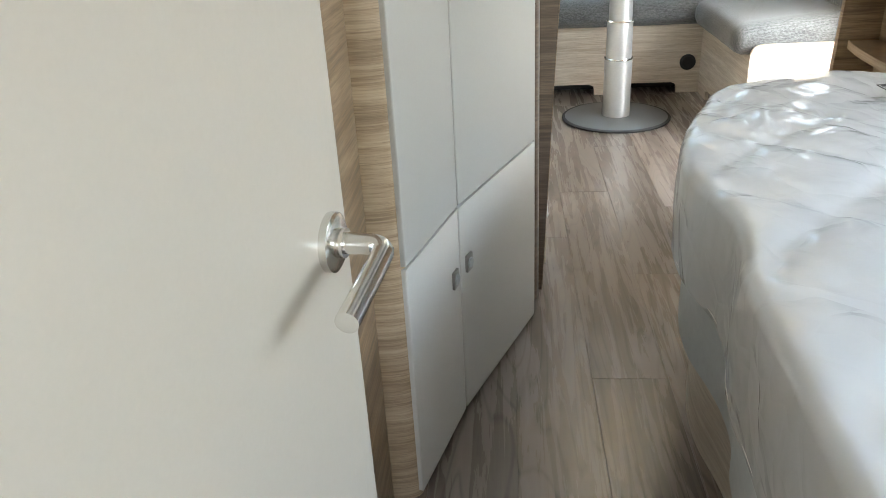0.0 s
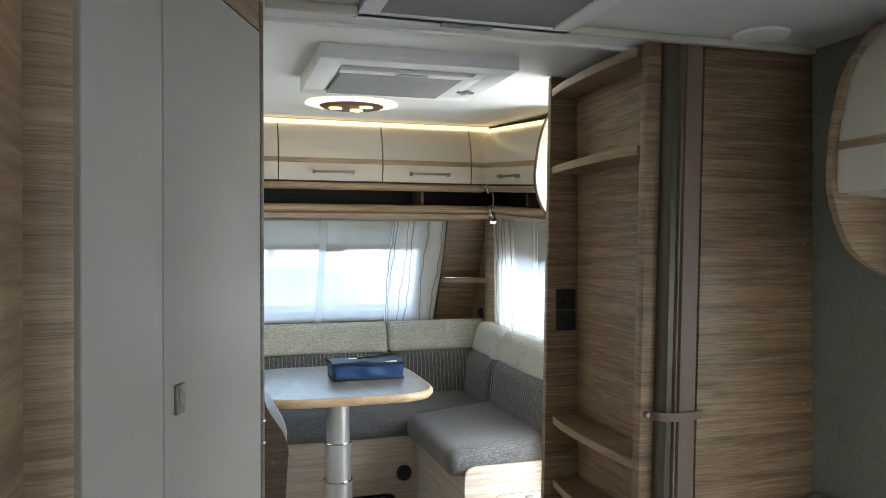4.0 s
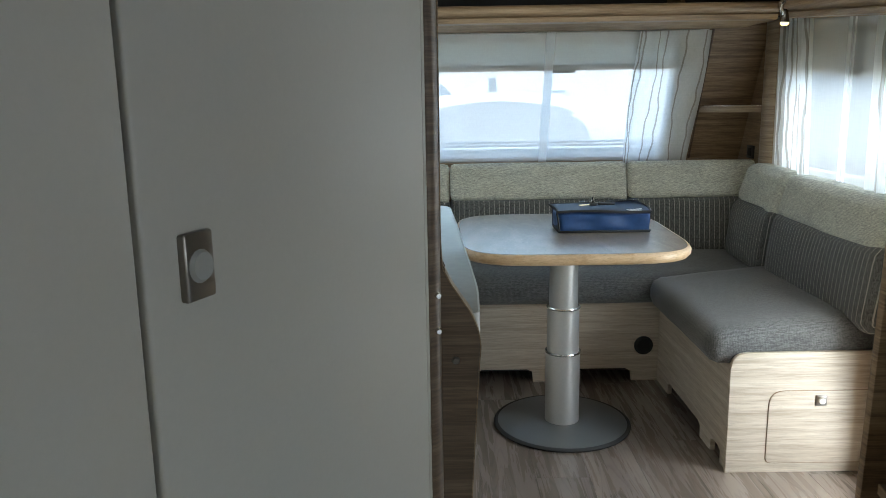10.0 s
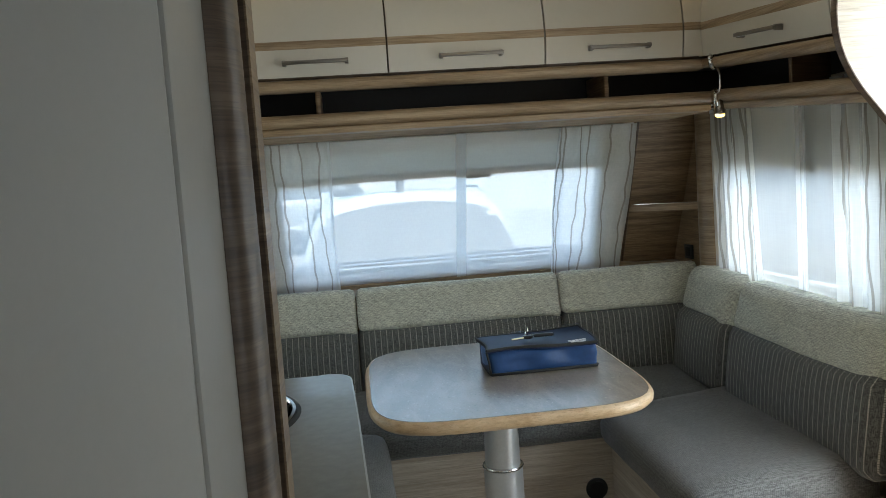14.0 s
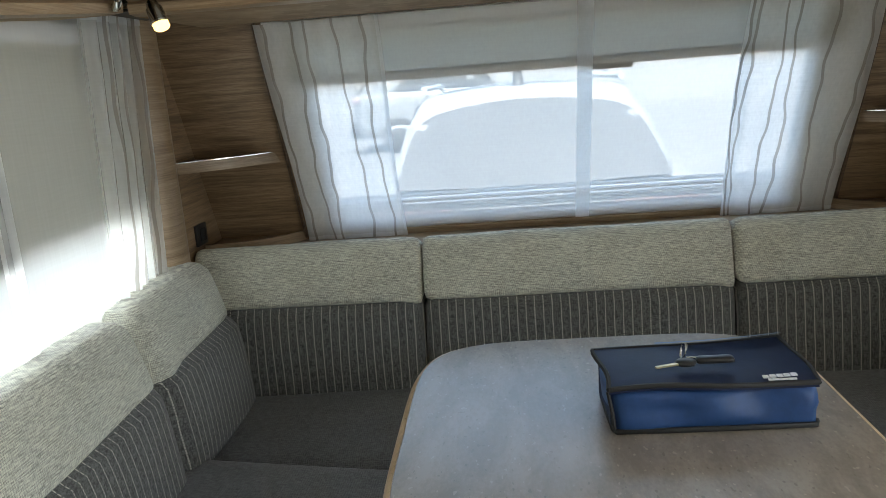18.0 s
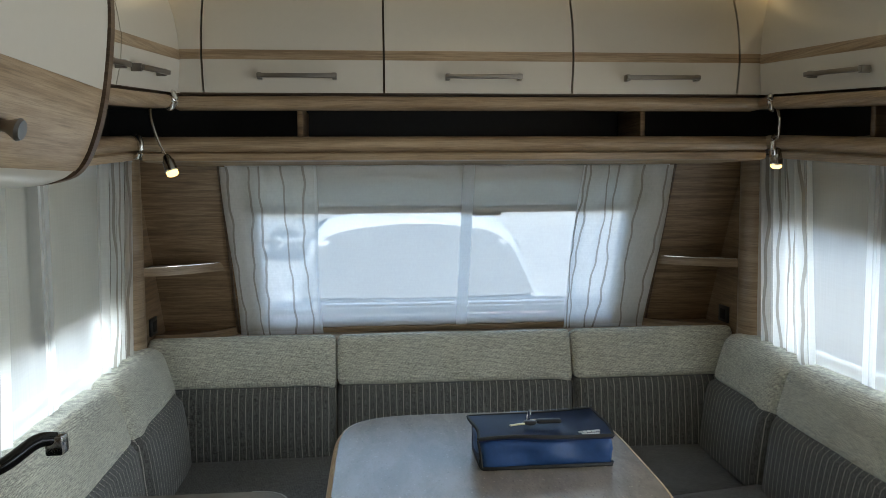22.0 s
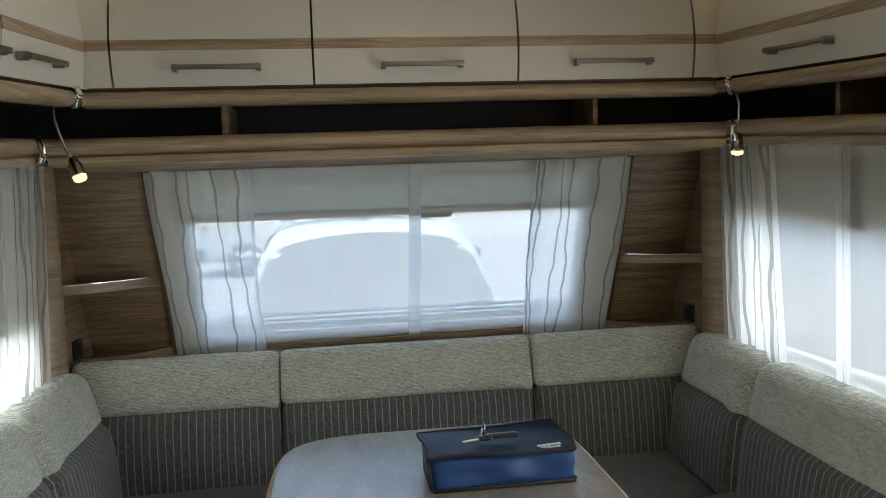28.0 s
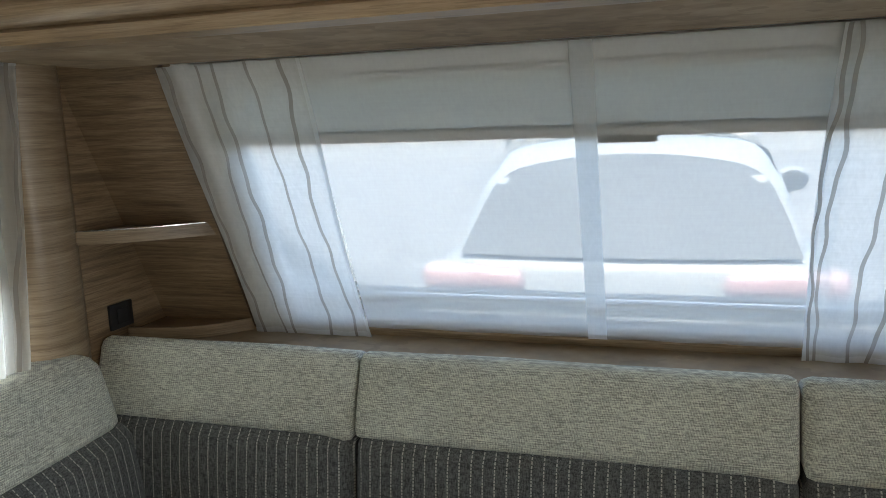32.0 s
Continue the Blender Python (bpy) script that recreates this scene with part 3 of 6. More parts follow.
def wall_with_opening(axis, a, b, u0, u1, v0, v1, hu0, hu1, hv0, hv1):
    """Four slabs round an opening in the plane across an axis."""
    bits = [(u0, u1, v0, hv0), (u0, u1, hv1, v1), (u0, hu0, hv0, hv1), (hu1, u1, hv0, hv1)]
    made = [prism([(p, r), (q, r), (q, s), (p, s)], axis, a, b) for p, q, r, s in bits]
    return join(*made)


def sloped_wall():
    """The raked front wall with the window's opening."""
    t = 0.05
    bits = []
    for x0, x1, z0, z1 in ((-1.12, 1.12, 0.86, 0.935), (-1.12, 1.12, 1.548, 2.08), (-1.12, -0.765, 0.935, 1.548), (0.785, 1.12, 0.935, 1.548)):
        bits.append(prism([(slope_y(z0), z0), (slope_y(z1), z1), (slope_y(z1) + t, z1), (slope_y(z0) + t, z0)], "x", x0, x1))
    bits.append(box(-1.12, 0.205, -0.06, 1.12, 0.26, 0.87, 0))
    return join(*bits)


wall_front = part("wall_front", sloped_wall(), WOOD, smooth=0)
tagged(wall_front, "raked front wall of horizontally grained walnut laminate", "wall", kind="structure")
wall_right = part("wall_right", join(wall_with_opening("x", XW, XW + 0.05, -1.44, 0.26, -0.06, 2.1, -1.26, -0.30, 0.90, 1.52), wall_with_opening("x", XW, XW + 0.05, -2.66, -1.44, -0.06, 2.1, -1.985, -1.455, 0.0, 1.86)), WALL_PLAIN, smooth=0)
tagged(wall_right, "pale side wall with lounge window and open entrance", "wall", kind="structure")
wall_left = part("wall_left", wall_with_opening("x", -XW - 0.05, -XW, -2.66, 0.26, -0.06, 2.1, -1.26, -0.30, 0.90, 1.52), WALL_PLAIN, smooth=0)
tagged(wall_left, "pale side wall with the lounge window", "wall", kind="structure")
wall_bed = part("wall_bed", wall_with_opening("x", XW, XW + 0.05, -6.2, -2.66, -0.06, 2.1, -4.75, -3.35, 0.95, 1.50), GREY_WALL, smooth=0)
tagged(wall_bed, "grey-green cloth-covered wall beside the bed", "wall", kind="structure")
wall_rear = part("wall_rear", wall_with_opening("y", -6.25, -6.2, -1.14, 1.14, -0.06, 2.1, -0.55, 0.75, 0.85, 1.5), WALL_PLAIN, smooth=0)
tagged(wall_rear, "plain pale rear wall with a window", "wall", kind="structure")
wall_rear_left = part("wall_rear_left", box(-XW - 0.05, -6.2, -0.06, -XW, -2.66, 2.1, 0), WALL_PLAIN)
tagged(wall_rear_left, "plain pale side wall behind the wardrobe", "wall", kind="structure")

# wood lining beside the front window, with rounded posts
for s in (-1, 1):
    lining = part("trim", prism([(0.26, 0.86), (-0.16, 0.86), (-0.16, 1.60), (-0.10, 1.60)], "x", s * 1.053, s * 1.089, 0.002), WOOD)
    tagged(lining, "walnut laminate side lining beside the front window", "trim", kind="structure")
    post = [(s * 1.089, -0.10), (s * 1.052, -0.10), (s * 1.036, -0.125), (s * 1.022, -0.165), (s * 1.022, -0.20), (s * 1.036, -0.232), (s * 1.062, -0.246), (s * 1.089, -0.25)]
    tagged(part("trim", prism(post, "z", 0.86, 1.60), WOOD_RAIL, smooth=60), "rounded walnut corner post beside the window curtain", "trim", kind="structure")

# ledge between the backrests and the front window
ledge = part("window_ledge", box(-1.05, -0.05, 0.895, 1.05, 0.215, 0.915, 0.004), WOOD_RAIL)
tagged(ledge, "walnut laminate ledge below the front window", "ledge", kind="structure")
for s in (-1, 1):
    lip = curve([(s * 0.785, 0.175), (s * 0.86, 0.09), (s * 0.95, 0.045), (s * 1.05, 0.03)])
    low = thing("corner_shelf", (s * 0.95, 0.1, 0.915), "low walnut corner shelf with a curved front", "shelf", "corner shelves")
    part("board", prism(lip + [(s * 1.05, 0.19)], "z", 0.917, 0.935, 0.002), WOOD, low)
    part("edge", band(lip, "z", 0.916, 0.945, 0.008, -s), WOOD_RAIL, low)


# ---- front window ----
def along(x, z, off=0.0):
    """A point of the raked front plane, pushed into the room by off."""
    return (x, slope_y(z) - off * 0.911, z - off * 0.412)


def raked(x0, x1, z0, z1, near, far):
    bm = bmesh.new()
    vs = [bm.verts.new(along(x, z, o)) for o in (near, far) for x, z in ((x0, z0), (x1, z0), (x1, z1), (x0, z1))]
    for f in ((0, 1, 2, 3), (7, 6, 5, 4), (0, 4, 5, 1), (1, 5, 6, 2), (2, 6, 7, 3), (3, 7, 4, 0)):
        bm.faces.new([vs[i] for i in f])
    bmesh.ops.bevel(bm, geom=bm.edges, offset=0.002, segments=1, affect="EDGES")
    return bm


window_1 = thing("window_1", (0, 0.17, 0.93), "raked front window with white frame and clear acrylic pane", "window", kind="structure")
for name, x0, x1, z0, z1 in (("frame_bottom", -0.765, 0.785, 0.937, 0.953), ("frame_top", -0.765, 0.785, 1.50, 1.547), ("frame_side", -0.763, -0.670, 0.955, 1.498), ("frame_side", 0.648, 0.783, 0.955, 1.498)):
    part(name, raked(x0, x1, z0, z1, -0.002, -0.045), WHITE, window_1)
pane = part("pane", raked(-0.668, 0.646, 0.955, 1.498, -0.030, -0.034), GLASS, window_1)
pane.visible_shadow = False
part("sill", raked(-0.668, 0.646, 0.954, 0.962, 0.004, -0.028), WHITE, window_1)
part("outer_sill", raked(-0.76, 0.78, 0.950, 0.980, -0.052, -0.10), WHITE, window_1, "white outer sill profile")
for z in (1.012, 1.030):
    part("guide_rail", raked(-0.668, 0.646, z, z + 0.006, -0.004, -0.02), WHITE, window_1)
tagged(part("trim", raked(-0.775, 0.795, 0.905, 0.936, 0.008, -0.05), WOOD_RAIL), "pale wood strip under the front window", "trim", kind="structure")

for x0, x1 in ((-0.787, -0.779), (0.797, 0.805)):
    tagged(part("trim", raked(x0, x1, 0.925, 1.548, 0.012, -0.004), WOOD_DARK), "thin dark strip beside the front curtain", "trim", kind="structure")

blind_1 = thing("window_blind", (0, -0.1, 1.54), "grey pleated blind drawn a quarter down the front window", "blind")
part("cassette", raked(-0.72, 0.74, 1.515, 1.546, 0.008, -0.01), WHITE, blind_1)
part("cassette_lip", raked(-0.715, 0.735, 1.496, 1.511, 0.0065, 0.002), WHITE, blind_1)


def pleats(u, v):
    z = 1.395 + (1.515 - 1.395) * v
    return along(-0.715 + 1.45 * u, z, 0.002 + 0.003 * (int(v * 12 + 0.5) % 2))


part("cloth", sheet(pleats, 4, 12), BLIND, blind_1, smooth=0)
part("bottom_rail", raked(-0.715, 0.735, 1.378, 1.397, 0.006, -0.010), WHITE, blind_1)
part("rail_seam", raked(-0.715, 0.735, 1.3985, 1.4025, 0.0075, 0.0055), GREY_PLASTIC, blind_1)
part("pull_tab", raked(0.085, 0.19, 1.369, 1.381, 0.012, 0.002), GREY_PLASTIC, blind_1)


# ---- voiles and striped curtains ----
def fold(u, amp, waves, seed=0.0):
    return amp * (math.sin(u * waves * 2 * math.pi + seed) + 0.45 * math.sin(u * waves * 4.7 + seed * 2.1))


def front_curtain(x0, x1, seed, label):
    """A striped voile held to the raked window plane above and below."""
    cloth = thing("curtain", ((x0 + x1) / 2, 0.15, 0.93), label, "curtain", "striped curtains")

    def at(u, v, off=0.0):
        x = x0 + (x1 - x0) * u + 0.006 * math.sin(v * 5 + u * 9 + seed)
        z = 0.918 + (1.552 - 0.918) * v
        return along(x, z, 0.025 + fold(u, 0.004, 4, seed) * (0.6 + 0.4 * v) + off)

    part("fabric", sheet(at, 60, 14), VOILE, cloth, smooth=180)
    part("hem", sheet(lambda u, v: at(u, v * 0.035, 0.002), 60, 2), HEM, cloth, smooth=180)
    for u in (0.07, 0.27, 0.38, 0.655, 0.86) if x0 < 0 else (0.02, 0.075, 0.28, 0.40, 0.67, 0.925):
        w = 0.0034 / abs(x1 - x0)
        part("stripe", sheet(lambda a, v, u=u, w=w: at(u + (a - 0.5) * 2 * w + 0.010 * math.sin(v * 8 + u * 30) + 0.008 * math.sin(v * 24 + u * 57) + 0.004 * math.sin(v * 47 + u * 91), v, 0.0035), 2, 48), STRIPE_THREAD, cloth, smooth=180)
    part("side_hem", sheet(lambda a, v: at(0.97 + 0.03 * a if x0 < 0 else 0.03 * a, v, 0.002), 2, 14), HEM, cloth, smooth=180)
    return cloth


front_curtain(-0.772, -0.462, 0.4, "white sheer curtain with taupe stripes at the front window")
front_curtain(0.462, 0.788, 1.9, "white sheer curtain with taupe stripes at the front window")
for x0, x1, lean in ((-0.47, 0.085, 0.0), (0.045, 0.50, 0.3)):
    net = thing("sheer_panel", ((x0 + x1) / 2, 0.15, 0.93), "thin white net panel across the front window", "net curtain", "front nets")
    part("net", sheet(lambda u, v: along(x0 + (x1 - x0) * u, 0.945 + 0.604 * v, 0.0145 + fold(u, 0.0015, 3, lean)), 40, 4), SHEER, net, smooth=180)
    h = x1 - 0.022 if x0 < -0.2 else x0
    part("hem", sheet(lambda u, v: along(h + 0.022 * u, 0.945 + 0.604 * v, 0.0175), 1, 4), HEM, net, smooth=180)


# ---- side windows ----
def side_window(s, number, blind_z, slant):
    w = thing("window_%d" % number, (s * 1.1, -0.78, 0.9), "side window of the lounge with white frame", "window", kind="structure")
    xo, xi = s * 1.098, s * 1.135
    for name, y0, y1, z0, z1 in (("frame_bottom", -1.26, -0.30, 0.90, 0.945), ("frame_top", -1.26, -0.30, 1.475, 1.52), ("frame_side", -1.258, -1.215, 0.947, 1.473), ("frame_side", -0.345, -0.302, 0.947, 1.473)):
        part(name, box(min(xo, xi), y0, z0, max(xo, xi), y1, z1, 0.004), WHITE, w)
    p = part("pane", box(min(s * 1.116, s * 1.120), -1.213, 0.947, max(s * 1.116, s * 1.120), -0.347, 1.473, 0), GLASS, w)
    p.visible_shadow = False
    b = thing("window_blind", (s * 1.085, -0.78, 1.56), "grey pleated blind drawn part way down the side window", "blind", "side blinds")
    part("cassette", box(min(s * 1.062, s * 1.088), -1.30, 1.50, max(s * 1.062, s * 1.088), -0.26, 1.545, 0.004), WHITE, b)
    n = max(6, int((1.5 - blind_z) / 0.014) // 2 * 2)
    part("cloth", sheet(lambda u, v: (s * (1.074 + 0.003 * (int(v * n + 0.5) % 2)), -1.29 + 1.02 * u, blind_z + (1.50 - blind_z) * v), 2, n), BLIND_SIDE, b, smooth=0)
    part("bottom_rail", box(min(s * 1.066, s * 1.082), -1.29, blind_z - 0.016, max(s * 1.066, s * 1.082), -0.27, blind_z, 0.003), WHITE, b)
    part("pull_strap", box(min(s * 1.0600, s * 1.0625), -0.885, blind_z - 0.01, max(s * 1.0600, s * 1.0625), -0.865, 1.50, 0), GREY_PLASTIC, b)
    part("pull_tab", box(min(s * 1.054, s * 1.066), -0.915, blind_z - 0.022, max(s * 1.054, s * 1.066), -0.835, blind_z - 0.006, 0.003), GREY_PLASTIC, b)
    for o in b.children:
        o.data.transform(Matrix(((1, 0, 0, 0), (0, 1, 0, 0), (0, slant, 1, slant * 0.78), (0, 0, 0, 1))))


side_window(1, 3, 1.337, 0.06)
side_window(-1, 2, 1.115, 0.0)


def side_curtain(s, y0, y1, seed, y0b, y1b):
    cloth = thing("curtain", (s * 1.05, (y0 + y1) / 2, 0.9), "white sheer curtain with taupe stripes beside the lounge window", "curtain", "striped curtains")

    def at(u, v, off=0.0):
        y = (y0b + (y1b - y0b) * u) * (1 - v) + (y0 + (y1 - y0) * u) * v
        return (s * (1.042 - fold(u, 0.012, 5, seed) - off), y + 0.004 * math.sin(u * 20 + v * 3), 0.86 + (1.585 - 0.86) * v)

    part("fabric", sheet(at, 70, 12), VOILE, cloth, smooth=180)
    for u in (0.06, 0.2, 0.36, 0.42, 0.58, 0.8, 0.93):
        part("stripe", sheet(lambda a, v, u=u: at(u + (a - 0.5) * 0.018 + 0.011 * math.sin(v * 8 + u * 30) + 0.006 * math.sin(v * 23 + u * 57), v, 0.003), 2, 20), STRIPE_THREAD, cloth, smooth=180)
    part("header", sheet(lambda u, v: at(u, 0.955 + 0.045 * v, 0.002), 70, 2), HEM, cloth, smooth=180)


side_curtain(1, -0.57, -0.245, 0.3, -0.635, -0.265)
side_curtain(1, -1.38, -1.04, 1.3, -1.38, -1.06)
side_curtain(-1, -0.49, -0.225, 2.2, -0.545, -0.30)
side_curtain(-1, -1.40, -1.06, 0.9, -1.40, -1.10)
for s in (-1, 1):
    for y0, y1 in ((-1.30, -0.852), (-0.857, -0.30)):
        net = thing("sheer_panel", (s * 1.05, (y0 + y1) / 2, 0.9), "thin white net panel across the side window", "net curtain", "side nets")
        part("net", sheet(lambda u, v: (s * (1.048 + fold(u, 0.003, 3, y0)), y0 + (y1 - y0) * u, 0.87 + 0.71 * v), 30, 3), SHEER_SIDE, net, smooth=180)
        h = y1 - 0.03 if y0 < -1 else y0
        part("hem", sheet(lambda u, v: (s * 1.044, h + 0.03 * u, 0.87 + 0.71 * v), 1, 3), HEM, net, smooth=180)


# ---- overhead lockers of the lounge ----
FACE = curve([(0.0, 1.722), (-0.012, 1.78), (-0.014, 1.84), (0.0, 1.92), (0.032, 2.0), (0.05, 2.032)], 5)   # depth from the face line, z
INLAY = (1.812, 1.838)


def face_at(z):
    for (d0, z0), (d1, z1) in zip(FACE, FACE[1:]):
        if z0 <= z <= z1:
            return d0 + (d1 - d0) * (z - z0) / (z1 - z0)
    return FACE[-1][0]


def face_line(base, sign, lo, hi, off=0.0):
    zs = [lo] + [z for _, z in FACE if lo < z < hi] + [hi]
    return [(base + sign * (face_at(z) - off), z) for z in zs]


def bar_handle(parent, axis, a, b, base, sign, z):
    """A flat bar on two feet."""
    f = base - sign * 0.016
    g = base - sign * 0.036
    m = base - sign * 0.027
    lo, hi = min(g, m), max(g, m)
    if axis == "x":
        h = part("handle", box(a, lo, z - 0.006, b, hi, z + 0.006, 0.002), NICKEL, parent, "brushed nickel bar handle")
        for c in (a, b - 0.012):
            part("foot", box(c, min(f + sign * 0.012, m), z - 0.009, c + 0.012, max(f + sign * 0.012, m), z + 0.009, 0.002), NICKEL, h)
    else:
        h = part("handle", box(lo, a, z - 0.006, hi, b, z + 0.006, 0.002), NICKEL, parent, "brushed nickel bar handle")
        for c in (a, b - 0.012):
            part("foot", box(min(f + sign * 0.012, m), c, z - 0.009, max(f + sign * 0.012, m), c + 0.012, z + 0.009, 0.002), NICKEL, h)
    return h


def sloped_side(ob, s):
    """The side lockers fall and widen slightly from the front corner towards the rear."""
    fall = Matrix(((1, -s * 0.05, 0, -s * 0.03), (0, 1, 0, 0), (0, 0.08, 1, 0.048), (0, 0, 0, 1)))
    for o in [ob] + list(ob.children_recursive):
        if o.type == "MESH":
            o.data.transform(fall)
    return ob


def locker(axis, a, b, base, sign, wall, handles, group):
    """A locker with a bowed cream door; a and b bound it along an axis, base is its face line."""
    mid = (a + b) / 2
    at = (mid, base, 1.72) if axis == "x" else (base, mid, 1.72)
    u = thing("overhead_locker", at, "cream overhead locker with bowed door, wood inlay and bar handle", "locker", group)
    back = base + sign * 0.03
    inner = [(back + sign * face_at(z), z) for _, z in FACE]
    part("body", prism(inner + [(wall, 2.03), (wall, 1.722)], axis, a, b), WOOD_DARK, u)
    g = 0.0028
    door = part("door", band(face_line(base, sign, 1.726, 2.028), axis, a + g, b - g, 0.017, -sign if axis == "y" else -sign), CREAM, u, smooth=50)
    part("inlay", band(face_line(base, sign, *INLAY, off=0.0012), axis, a + g, b - g, 0.006, -sign), WOOD_RAIL, door, "oak-coloured inlay strip", smooth=50)
    for h0, h1 in handles:
        bar_handle(door, axis, h0, h1, base + sign * face_at(1.767), sign, 1.767)
    return sloped_side(u, sign) if axis == "y" else u


FB = -0.618
for a, b in ((-0.715, -0.231), (-0.231, 0.294), (0.294, 0.774)):
    m = (a + b) / 2 + 0.01
    locker("x", a, b, FB, 1, -0.15, [(m - 0.105, m + 0.105)], "front lockers")
for a, b in ((-0.86, -0.715), (0.774, 0.905)):
    locker("x", a, b, FB, 1, -0.15, [], "front lockers")["label"] = "narrow cream corner filler between front and side lockers"
SB, SBL = 0.848, 0.785
locker("y", -1.285, -0.565, SB, 1, XW, [(-1.09, -0.885)], "side lockers")
locker("y", -1.405, -1.285, SB, 1, XW, [], "side lockers")["label"] = "narrow cream filler strip at the end of the side lockers"
locker("y", -1.04, -0.565, -SBL, -1, -XW, [(-0.99, -0.81)], "side lockers")
locker("y", -1.405, -1.04, -SBL, -1, -XW, [(-1.25, -1.07)], "side lockers")

# rails, dark recess and rings under the lockers
RAIL_UP = [(-0.012, 1.688), (-0.022, 1.697), (-0.024, 1.708), (-0.016, 1.719), (0.05, 1.719), (0.05, 1.686)]
RAIL_LOW = [(-0.012, 1.612), (-0.024, 1.606), (-0.030, 1.594), (-0.026, 1.580), (-0.010, 1.572), (-0.004, 1.570), (-0.012, 1.564), (-0.008, 1.546), (0.02, 1.543), (0.385, 1.543), (0.385, 1.556), (0.03, 1.612)]


def rail(label, poly, axis, a, b, base, sign):
    mid = (a + b) / 2
    at = (mid, base, poly[0][1]) if axis == "x" else (base, mid, poly[0][1])
    ob = thing("locker_rail", at, label, "rail", "locker rails")
    nose = [(min(d, 0.03), z) for d, z in poly]
    part("rail_profile", prism([(base + sign * d, z) for d, z in nose], axis, a, b), WOOD_RAIL, ob, smooth=50)
    back = max(d for d, z in poly)
    low = min(z for d, z in poly)
    board = [(0.0305, low), (back, low), (back, low + 0.013), (0.0305, low + 0.013)]
    part("shelf_board", prism([(base + sign * d, z) for d, z in board], axis, a, b), WOOD_MATT, ob)
    return ob


rail("rounded wood rail under the front lockers", RAIL_UP, "x", -0.80, 0.86, -0.585, 1)
rail("stepped wood rail of the open shelf over the front window", RAIL_LOW, "x", -0.90, 0.90, -0.545, 1)
LOW_SIDE = [(d * 0.9 if d < 0.1 else 0.16, z) for d, z in RAIL_LOW]
for s, ye in ((1, -1.405), (-1, -1.405)):
    sloped_side(rail("rounded wood rail under the side lockers", RAIL_UP, "y", ye, -0.60, 0.868 if s > 0 else -0.805, s), s)
    sloped_side(rail("stepped wood rail of the open shelf over the side window", LOW_SIDE, "y", ye, -0.56, s * 0.918, s), s)
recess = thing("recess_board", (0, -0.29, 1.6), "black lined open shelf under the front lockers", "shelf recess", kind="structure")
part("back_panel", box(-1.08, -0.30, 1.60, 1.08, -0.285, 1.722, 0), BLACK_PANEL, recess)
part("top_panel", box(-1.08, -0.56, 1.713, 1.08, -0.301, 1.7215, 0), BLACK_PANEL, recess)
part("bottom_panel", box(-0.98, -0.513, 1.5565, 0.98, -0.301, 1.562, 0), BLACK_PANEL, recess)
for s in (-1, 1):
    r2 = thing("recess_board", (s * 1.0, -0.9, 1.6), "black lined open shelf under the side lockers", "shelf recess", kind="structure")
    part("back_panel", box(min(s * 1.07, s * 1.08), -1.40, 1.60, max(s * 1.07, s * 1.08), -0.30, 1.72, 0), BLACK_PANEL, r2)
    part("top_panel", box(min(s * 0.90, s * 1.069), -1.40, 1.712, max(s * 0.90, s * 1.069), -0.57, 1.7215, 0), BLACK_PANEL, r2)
for x in (-0.470, 0.535):
    tagged(part("shelf_divider", box(x - 0.008, -0.52, 1.60, x + 0.008, -0.31, 1.70, 0.004), WOOD), "small wood divider in the open shelf", "divider", "shelf dividers")
for s in (-1, 1):
    tagged(part("shelf_divider", box(min(s * 0.945, s * 1.07), -0.985, 1.575, max(s * 0.945, s * 1.07), -0.965, 1.692, 0.004), WOOD_DARK), "small wood divider in the open shelf", "divider", "shelf dividers")


for s in (-1, 1):
    for x, y, z, r in ((0.850 if s > 0 else 0.782, -0.655, 1.702, 0.021), (0.885, -0.612, 1.582, 0.028)):
        pts = [(s * (x + 0.012 - 0.024 * math.cos(a) * 0.7), y - 0.02 * math.cos(a), z + r * math.sin(a)) for a in [k * math.pi / 10 for k in range(-6, 7)]]
        tagged(part("rail_joint", tube(pts, 0.0085, 8), CHROME, smooth=60), "curved chrome joint where two locker rails meet", "joint", "rail joints")

# warm light strip along the locker tops
tagged(part("light_strip", box(-0.888, -0.592, 2.012, 0.888, -0.576, 2.034, 0), LED), "glowing warm LED strip above the front lockers", "light strip", "light strips")
for s, ye in ((1, -1.40), (-1, -1.40)):
    xs = 0.879 if s > 0 else 0.822
    tagged(sloped_side(part("light_strip", box(s * xs - 0.009, ye, 2.004, s * xs + 0.009, -0.594, 2.022, 0), LED), s), "glowing warm LED strip above the side lockers", "light strip", "light strips")


